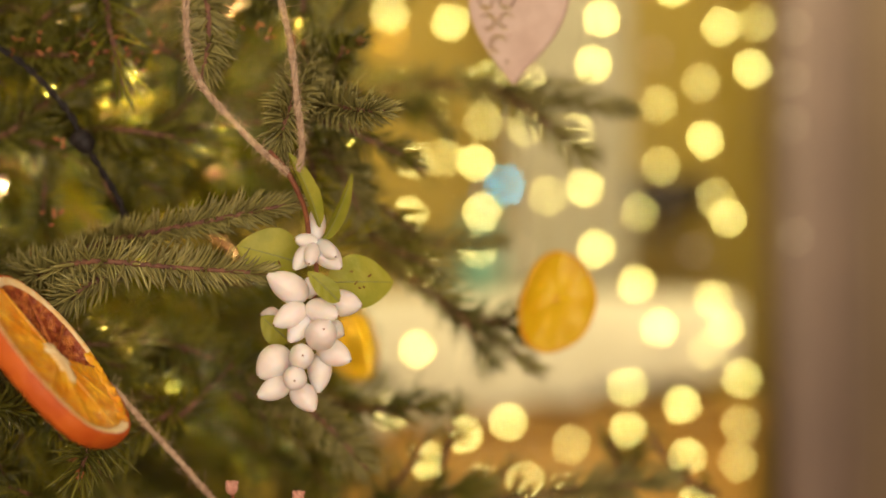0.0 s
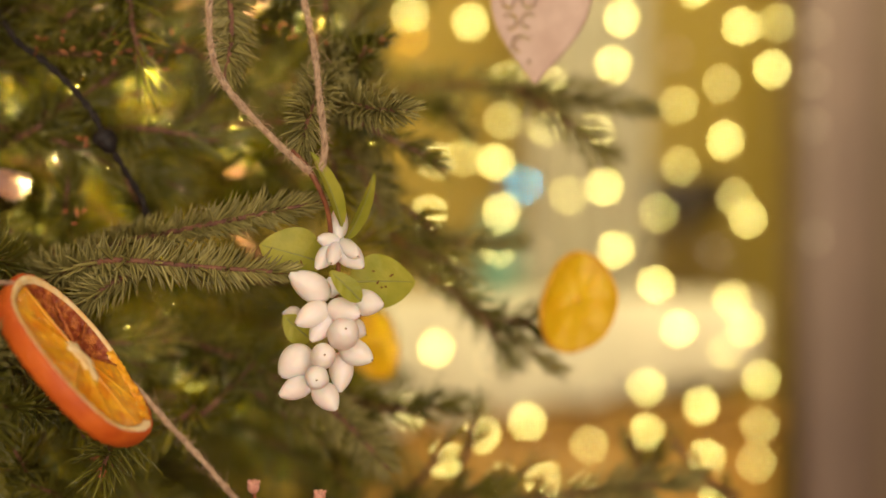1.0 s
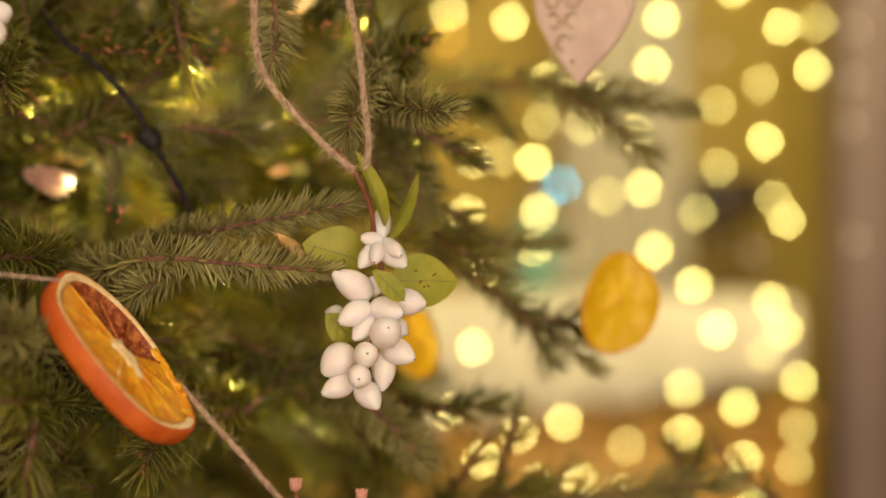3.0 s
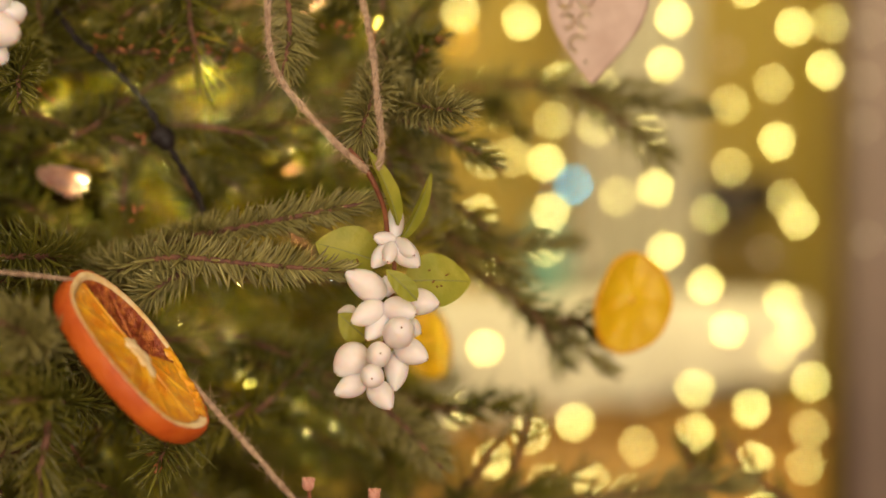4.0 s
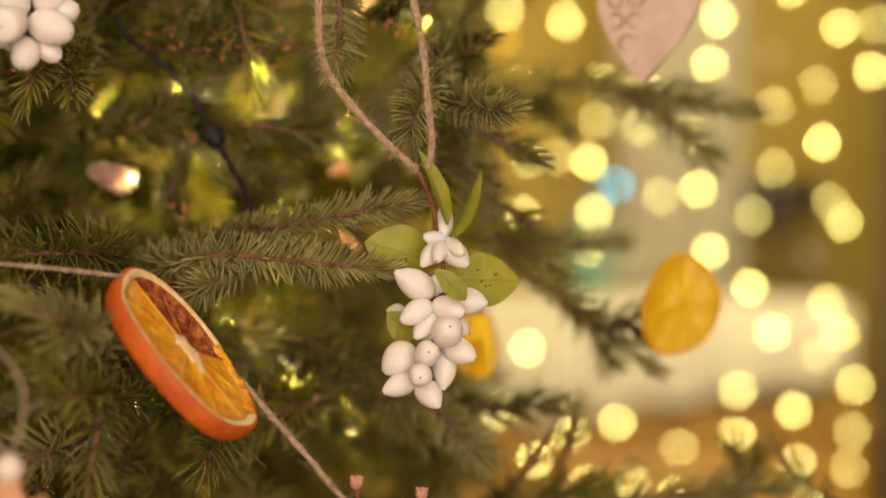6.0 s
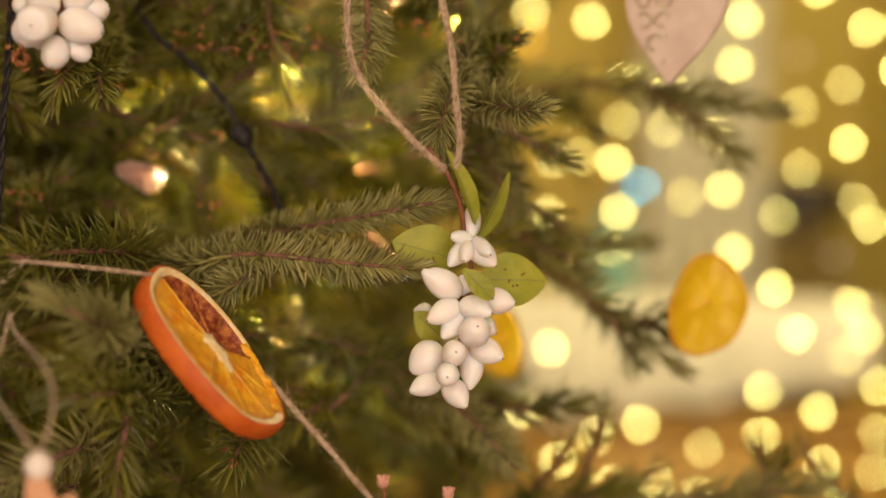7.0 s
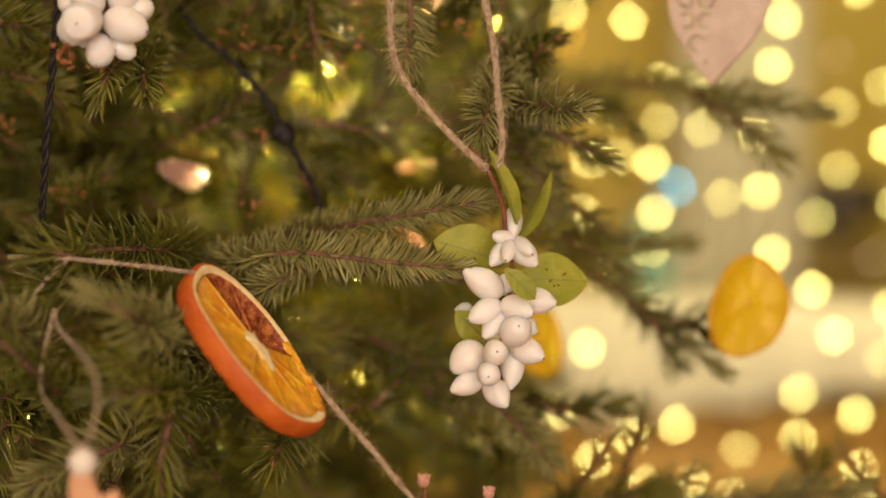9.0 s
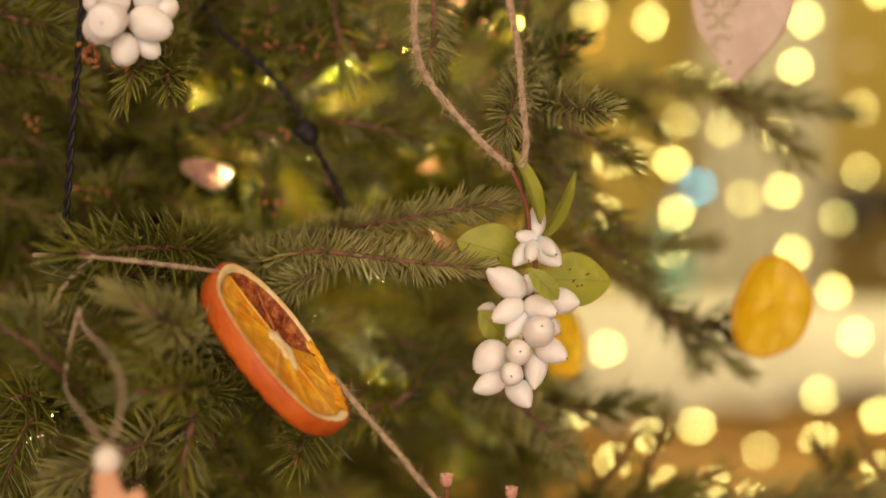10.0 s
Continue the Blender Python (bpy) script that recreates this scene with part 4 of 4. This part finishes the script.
def leaf(owner, base, tip, width, facing=(0, -1, 0.15), cup=0.12, name="leaf", spots=0):
    """A pointed oval leaf with a fold along its midrib."""
    base, tip = Vector(base), Vector(tip)
    way = tip - base
    side = way.cross(Vector(facing)).normalized()
    up = side.cross(way).normalized()
    bm = bmesh.new()
    n, m = 18, 8
    layers = []
    for lift in (0, -0.00028):
        grid = []
        for i in range(n + 1):
            u = i / n
            half = width * 0.5 * (math.sin(math.pi * u ** 0.8) ** 0.75 if 0 < u < 1 else 0.0) + 0.0002
            row = []
            for j in range(-m, m + 1):
                w = j / m
                p = base + way * u + side * half * w + up * (abs(w) * half * cup * 2 - way.length * 0.22 * (u - 0.5) ** 2 + lift
                                                             + 0.0001 * math.sin(u * 22 + abs(w) * 5))
                row.append(bm.verts.new(p))
            grid.append(row)
        for i in range(n):
            for j in range(2 * m):
                q = (grid[i][j], grid[i][j + 1], grid[i + 1][j + 1], grid[i + 1][j])
                bm.faces.new(q if lift == 0 else q[::-1])
        layers.append(grid)
    blade = part(name, bm, leaf_green, owner)
    bent = lambda u: base + way * u - up * (way.length * 0.22 * (u - 0.5) ** 2 - 0.0001)
    mesh_object("midrib", *tube([bent(u) for u in np.linspace(0, 0.96, 12)], [0.00032, 0.00012], 12, 6), leaf_vein, blade)
    for k in range(spots):
        u, w = rng.uniform(0.3, 0.8), rng.uniform(-0.5, 0.5)
        half = width * 0.5 * math.sin(math.pi * u ** 0.8) ** 0.75
        at = bent(u) + side * half * w + up * (abs(w) * half * cup * 2 + 0.0003)
        ball(blade, "brown_spot", at, way + side * rng.normal(0, way.length), 0.0016 * rng.uniform(0.5, 1.4), 0.0003, leaf_spot, 0.2, seg=7, rings=4)
    return blade


leaf(sprig, (-0.0367, 0.5062, 1.3568), (-0.0453, 0.4958, 1.3789), 0.0058, (0.7, -0.7, 0.2), 0.25)
leaf(sprig, (-0.0364, 0.5092, 1.3516), (-0.0267, 0.4936, 1.3714), 0.0042, (0.5, -0.8, 0.3), 0.3)
leaf(sprig, (-0.0447, 0.5208, 1.3457), (-0.0641, 0.5160, 1.3512), 0.0170, (0.1, -1, 0.2), 0.05, spots=1)
leaf(sprig, (-0.0362, 0.5182, 1.3397), (-0.0153, 0.5271, 1.3396), 0.0172, (0.1, -1, 0.25), 0.04, spots=5)
leaf(sprig, (-0.0313, 0.5004, 1.3341), (-0.0405, 0.4980, 1.3432), 0.0060, (0, -1, 0.35), 0.08)
leaf(sprig, (-0.0482, 0.5216, 1.3208), (-0.0569, 0.5183, 1.3287), 0.009, (-0.1, -1, 0.1), 0.08)

# Upper snowberries
upper = thing("snowberry_sprig", (-0.1617, 0.4808, 1.4261), "bunch of round white snowberries resting on a green twig", "berries", "snowberry sprigs")
MK = 0.000107
for base, tip, w in [
        ((-0.1658, 0.4783, 1.4155), (-0.1708, 0.4727, 1.4068), 88), ((-0.1635, 0.4776, 1.4149), (-0.1634, 0.4615, 1.4104), 104), ((-0.1607, 0.4789, 1.4146), (-0.1469, 0.4763, 1.4103), 100),
        ((-0.1617, 0.4798, 1.4097), (-0.1616, 0.4757, 1.3999), 82), ((-0.1597, 0.4830, 1.4096), (-0.1523, 0.4818, 1.4032), 66), ((-0.1621, 0.4797, 1.4168), (-0.1662, 0.4723, 1.4227), 96),
        ((-0.1572, 0.4843, 1.4165), (-0.1471, 0.4834, 1.4191), 76), ((-0.1701, 0.4849, 1.4174), (-0.1753, 0.4813, 1.4209), 64), ((-0.1590, 0.4831, 1.4173), (-0.1517, 0.4789, 1.4259), 84), ((-0.1672, 0.4832, 1.4100), (-0.1688, 0.4820, 1.4063), 48),
        ((-0.1607, 0.4849, 1.4206), (-0.1598, 0.4810, 1.4303), 90)]:
    snowberry(upper, base, tip, w * MK, 0.55)
tube_part(upper, "stem", [(-0.1619, 0.4848, 1.4113), (-0.1621, 0.4848, 1.4185), (-0.1626, 0.4837, 1.4266), (-0.1676, 0.4953, 1.4389)], [0.0006, 0.0008], stem_red)
for k, at in enumerate([(-0.1729, 0.4815, 1.4056), (-0.1709, 0.4807, 1.4030), (-0.1752, 0.4823, 1.4036), (-0.1745, 0.4844, 1.4018), (-0.1623, 0.4827, 1.4003)]):
    ball(spruce, "bud", at, (rng.normal(), rng.normal(), rng.normal()), 0.0035, 0.0011, bud_brown, 0.5)

# Dried orange slice
orange = thing("dried_orange_slice", (-0.1134, 0.4807, 1.3180), "curled dried orange slice threaded on jute twine", "dried fruit", "dried fruit slices")
OC = np.array((-0.1121, 0.4827, 1.3189))
PX = 0.487 / 2926
major = unit(np.array((0.655, -0.05, -0.755)))
lean = unit(np.array((0.755, 0.0, 0.655)))
minor = unit(lean * 0.175 + np.array((0, 1, 0)) * 0.96)
normal = np.cross(minor, major)
normal = normal if normal[0] > 0 else -normal
RA, RB = 0.0302, 0.0236


def slice_place(r, ang, depth):
    """A place on the curled slice: share of the radius, angle, and depth below its face."""
    a, b = r * math.cos(ang), r * math.sin(ang)
    curl = -0.0008 * a * (b + 1) / 2 - 0.0010 * math.exp(-((a - 0.45) / 0.3) ** 2) * max(0, b) + 0.0005 * math.sin(3 * ang) * r * r
    return OC + major * RA * a * (1 + 0.02 * math.sin(5 * ang)) + minor * RB * b + normal * (curl - depth)


def polar_part(name, radii, a0, a1, n, depth, mat, label="", closed=False):
    verts, faces = [], []
    for i, r in enumerate(radii):
        for k in range(n + (0 if closed else 1)):
            ang = a0 + (a1 - a0) * k / n
            verts.append(slice_place(r, ang, depth(r, ang, i)))
    m = n if closed else n + 1
    for i in range(len(radii) - 1):
        for k in range(n):
            faces.append((i * m + k, i * m + (k + 1) % m, (i + 1) * m + (k + 1) % m, (i + 1) * m + k))
    return mesh_object(name, verts, faces, mat, orange, label)


ring_r = [0.955, 0.985, 1.0, 1.012, 1.015, 1.012, 1.0, 0.97, 0.9, 0.6, 0.3, 0.0]
ring_d = [0.0, 0.0001, 0.0006, 0.0016, 0.0036, 0.0056, 0.0072, 0.0082, 0.0082, 0.0078, 0.0076, 0.0076]
polar_part("rind", ring_r, 0, 2 * math.pi, 160, lambda r, a, i: 0.82 * ring_d[i] + 0.00012 * math.sin(31 * a), rind_orange, "bright orange dried rind", True)
polar_part("pith", [0.855, 0.88, 0.905, 0.94, 0.965], 1.4, 2 * math.pi + 0.3, 150,
           lambda r, a, i: (0.0022, 0.0008, 0.0, -0.0003, -0.00005)[i] + 0.0003 * noise.noise((3 * math.cos(a), 3 * math.sin(a), 2.0)) * (i < 3), pith_cream, "cream ring of pith")
polar_part("flesh_fold", list(np.linspace(0.80, 0.972, 12)), 0.24, 1.46, 70,
           lambda r, a, i: 0.0012 - 0.0016 * math.sin(math.pi * (r - 0.80) / 0.18) ** 0.7 + 0.0009 * noise.noise((30 * r, 12 * a, 2.0)), flesh_amber, "amber flesh folded over the rim")
SEGMENTS = 10
for k in range(SEGMENTS):
    mid = 2 * math.pi * (k + 0.5) / SEGMENTS
    far_side = math.sin(mid) > 0.15 and math.cos(mid) < 0.5
    half = math.pi / SEGMENTS * (1.06 if far_side else 0.96)
    a0, a1 = mid - half, mid + half
    sink = 0.0042 if far_side else 0.0007

    def depth(r, a, i, a0=a0, a1=a1, sink=sink):
        edge = math.sin(math.pi * (a - a0) / (a1 - a0)) ** 0.6 if a0 < a < a1 else 0
        edge = 0.8 + 0.2 * edge if sink > 0.002 else edge
        body = edge * math.sin(math.pi * min(1, max(0, (r - 0.12) / 0.74))) ** 0.5
        return 0.0006 + sink * body + (0.0014 if sink > 0.002 else 0.0007) * body * noise.noise((r * 13, a * 9, k * 3.0)) + 0.0004 * body * noise.noise((r * 40, a * 25, k * 5.0))

    polar_part("segment", list(np.linspace(0.13, 0.875, 26)), a0, a1, 26, depth, flesh_dark if far_side else flesh_amber,
               "dark shrivelled segment" if far_side else "amber dried segment")
    b0, b1 = 2 * math.pi * (k - 0.05) / SEGMENTS, 2 * math.pi * (k + 0.05) / SEGMENTS
    polar_part("membrane", list(np.linspace(0.1, 0.86, 8)), b0, b1, 4,
               lambda r, a, i, b0=b0, b1=b1: 0.0009 - 0.0006 * math.sin(math.pi * (a - b0) / (b1 - b0)), flesh_dark if far_side else flesh_amber)
verts, faces = [], []
for i, r in enumerate((0.0, 0.06, 0.12, 0.17, 0.2)):
    for k in range(36):
        ang = 2 * math.pi * k / 36
        ragged = 1 + 0.45 * noise.noise((1.4 * math.cos(ang), 1.4 * math.sin(ang), 4.0)) + 0.25 * noise.noise((5 * math.cos(ang), 5 * math.sin(ang), 1.0))
        place_r = r * ragged * (0.85 + 0.2 * abs(math.cos(ang)) + 0.2 * max(0, math.cos(ang)))
        verts.append(slice_place(place_r, ang, -0.0002 + (0.0, 0.0001, 0.0003, 0.0007, 0.0016)[i] + 0.0004 * noise.noise((9 * r, 3 * ang, 1.0))))
for i in range(4):
    for k in range(36):
        faces.append((i * 36 + k, i * 36 + (k + 1) % 36, (i + 1) * 36 + (k + 1) % 36, (i + 1) * 36 + k))
mesh_object("core", verts, faces, pith_cream, orange, "pale fibrous core")

garland = thing("jute_garland", (-0.1684, 0.4748, 1.3428), "thin jute twine garland strung between the twigs", "twine")
twine(garland, [(-0.1894, 0.4825, 1.3427), (-0.1759, 0.4740, 1.3429), (-0.1668, 0.4699, 1.3429), (-0.1488, 0.4699, 1.3416), (-0.1325, 0.4777, 1.3397), (-0.1333, 0.4907, 1.3383)], 0.0004, fibres=6)
twine(garland, [(-0.1018, 0.5071, 1.3082), (-0.0965, 0.4986, 1.3049), (-0.0872, 0.4896, 1.2972), (-0.0775, 0.4836, 1.2885), (-0.0705, 0.4833, 1.2805), (-0.0618, 0.4832, 1.2711), (-0.0513, 0.4823, 1.2584)], 0.00046, fibres=80, spread=0.0019)
twine(garland, [(-0.1671, 0.4709, 1.3429), (-0.1750, 0.4720, 1.3351), (-0.1797, 0.4715, 1.3266), (-0.1885, 0.4825, 1.3140)], 0.0004, fibres=5)

# Dried lemon slices


def lemon_slice(at, wide, tall, facing, roll, label):
    whole = thing("dried_lemon_slice", at, label, "dried fruit", "dried fruit slices")
    turn = look(at, Vector(at) + Vector(facing), roll).to_3x3()
    def ringed(name, rr, dd, mat, n=64, lab=""):
        verts, faces = [], []
        for r, d in zip(rr, dd):
            for k in range(n):
                a = 2 * math.pi * k / n
                x, y = wide * r * math.cos(a) * (1 - 0.12 * math.sin(a)), tall * r * math.sin(a) * (1 - 0.1 * math.sin(a))
                verts.append(Vector(at) + turn @ Vector((x, y, d + 0.0035 * math.cos(2 * a) * r * r + 0.0005 * math.sin(7 * a) * r)))
        for i in range(len(rr) - 1):
            for k in range(n):
                faces.append((i * n + k, i * n + (k + 1) % n, (i + 1) * n + (k + 1) % n, (i + 1) * n + k))
        return mesh_object(name, verts, faces, mat, whole, lab)
    ringed("rind", [0.92, 0.97, 1.0, 1.0, 0.97, 0.9], [0.0016, 0.002, 0.001, -0.001, -0.002, -0.0016], lemon_rind, lab="orange brown rind")
    ringed("flesh", [0.0, 0.06, 0.12, 0.5, 0.8, 0.93], [0.0016, 0.0014, 0.0006, 0.0, 0.0004, 0.0014], lemon_flesh)
    ringed("back", [0.0, 0.5, 0.92], [-0.0014, -0.001, -0.0014], lemon_flesh)
    ringed("core", [0.0, 0.05, 0.1], [0.0022, 0.002, 0.001], lemon_rind, 16)
    return whole


lemon_slice((0.0417, 0.6120, 1.3319), 0.0147, 0.0193, (-0.3, 1, 0.1), -10, "dried yellow lemon slice on a twig tip")
lemon_slice((-0.0363, 0.6800, 1.3117), 0.011, 0.0145, (0.4, 1, 0.0), 8, "dried yellow lemon slice deep in the twigs")

# Heart ornament, cut out of painted sheet


def scroll(cx, cy, r, turns, width, start, hand):
    """Outline of a spiral bar."""
    n = 26
    inner, outer = [], []
    for i in range(n + 1):
        u = i / n
        a = start + hand * u * turns * 2 * math.pi
        rr = r * (1 - 0.5 * u)
        w = width * (0.45 + 0.55 * math.sin(math.pi * (0.1 + 0.8 * u)))
        outer.append((cx + (rr + w / 2) * math.cos(a), cy + (rr + w / 2) * math.sin(a)))
        inner.append((cx + (rr - w / 2) * math.cos(a), cy + (rr - w / 2) * math.sin(a)))
    return outer + inner[::-1]


def sheet(name, outlines, thick, mat, parent, matrix, label="", bevel=0.0004):
    curve = bpy.data.curves.new(name, "CURVE")
    curve.dimensions, curve.fill_mode, curve.extrude, curve.bevel_depth, curve.bevel_resolution = "2D", "BOTH", thick / 2, bevel, 2
    for pts in outlines:
        s = curve.splines.new("POLY")
        s.points.add(len(pts) - 1)
        for p, (x, y) in zip(s.points, pts):
            p.co = (x, y, 0, 1)
        s.use_cyclic_u = True
    temp = bpy.data.objects.new(name, curve)
    scene.collection.objects.link(temp)
    deps = bpy.context.evaluated_depsgraph_get()
    me = bpy.data.meshes.new_from_object(temp.evaluated_get(deps))
    bpy.data.objects.remove(temp)
    bpy.data.curves.remove(curve)
    me.transform(matrix)
    me.materials.clear()
    me.materials.append(mat)
    ob = new(name, me)
    if parent:
        ob.parent = parent
        ob.matrix_parent_inverse = parent.matrix_world.inverted()
    if label:
        ob["label"] = label
    return ob


heart_at = (0.0247, 0.5841, 1.4085)
heart = thing("heart_ornament", heart_at, "pale pink painted metal heart with cut-out scrolls", "ornament")
W, H = 0.0362, 0.0430
outline = []
for i in range(72):
    a = 2 * math.pi * i / 72
    x = math.copysign(abs(math.sin(a)) ** 1.9, math.sin(a)) * W / 2
    y = (13 * math.cos(a) - 5 * math.cos(2 * a) - 2 * math.cos(3 * a) - math.cos(4 * a) + 17) / 29 * H
    outline.append((x, y))
holes = [scroll(-0.0064, 0.0130, 0.0038, 0.78, 0.0021, 0.3, 1), scroll(-0.0108, 0.0208, 0.0034, 0.78, 0.0021, 2.6, -1), scroll(-0.0040, 0.0212, 0.0033, 0.78, 0.0020, 0.5, 1),
         scroll(-0.0113, 0.0288, 0.0034, 0.78, 0.0020, 2.2, 1), scroll(-0.0045, 0.0292, 0.0034, 0.78, 0.0020, 0.2, -1)]
holes += [[(-0.0025 + 0.0011 * math.cos(k), 0.0072 + 0.0015 * math.sin(k)) for k in np.linspace(0, 6.28, 14, endpoint=False)],
          [(-0.0020 + 0.0006 * math.cos(k), 0.0165 + 0.0012 * math.sin(k)) for k in np.linspace(0, 6.28, 12, endpoint=False)]]
heart_pose = Matrix.Translation(heart_at) @ pose(0, 0, 0, 90, 4, -22)
sheet("cut_sheet", [outline] + holes, 0.0022, heart_paint, heart, heart_pose)
twine(heart, [heart_pose @ Vector((0, H * 0.86, 0)), heart_pose @ Vector((0.002, H + 0.02, 0)), heart_pose @ Vector((0.0, H + 0.06, 0.01))], 0.0004, fibres=5, name="hanging_twine")

# Wooden ornament with a bead on a loop
wood = thing("wooden_ornament", (-0.1425, 0.4121, 1.2916), "pale wooden cut-out ornament with a white bead on twine", "ornament")
ball(wood, "bead", (-0.1425, 0.4121, 1.2916), (0, 0, 1), 0.0075, 0.0037, bead_white, 0.0, "white wooden bead", 24, 16)
twine(wood, [(-0.1425, 0.4121, 1.2945), (-0.1396, 0.4124, 1.3026), (-0.1393, 0.4125, 1.3113), (-0.1432, 0.4141, 1.3183), (-0.1622, 0.4502, 1.3232), (-0.1655, 0.4549, 1.3285)], 0.00025, fibres=4, name="hanging_twine")
twine(wood, [(-0.1430, 0.4125, 1.2944), (-0.1492, 0.4134, 1.3021), (-0.1654, 0.4458, 1.3060), (-0.1660, 0.4478, 1.3153), (-0.1659, 0.4559, 1.3285)], 0.00025, fibres=4, name="hanging_twine")
shape = [(-0.0028, 0.0), (0.0018, 0.0), (0.003, -0.0035), (0.0046, -0.0062), (0.0078, -0.0040), (0.0092, -0.0052), (0.0085, -0.011), (0.009, -0.02), (0.012, -0.03),
         (0.004, -0.04), (-0.006, -0.03), (-0.004, -0.02), (-0.0028, -0.01)]
sheet("cutout", [shape], 0.003, wood_light, wood, Matrix.Translation((-0.1421, 0.4121, 1.2883)) @ pose(0, 0, 0, 90, 0, 8), "pale plywood figure", 0.0005)

# Small dried buds on stalks
for at, foot in (((-0.0634, 0.4961, 1.2784), (-0.0649, 0.5010, 1.2638)), ((-0.0441, 0.5033, 1.2744), (-0.0427, 0.5084, 1.2584))):
    stalk = thing("dried_bud", foot, "small pinkish dried bud on a thin stalk", "bud", "dried buds")
    tube_part(stalk, "stalk", [foot, tuple((np.array(at) + np.array(foot)) / 2 + (0.001, 0, 0)), at], [0.0005, 0.0006], stem_red)
    ball(stalk, "bud_head", at, (0.1, -0.2, 1), 0.0045, 0.0019, bud_pink, 0.25)
    for k in range(5):
        ball(stalk, "bud_scale", np.array(at) + 0.0012 * np.array((math.cos(k * 1.26), math.sin(k * 1.26), 0.9)), (math.cos(k * 1.26), math.sin(k * 1.26), 1), 0.0025, 0.0008, bud_pink, 0.5, seg=8, rings=6)
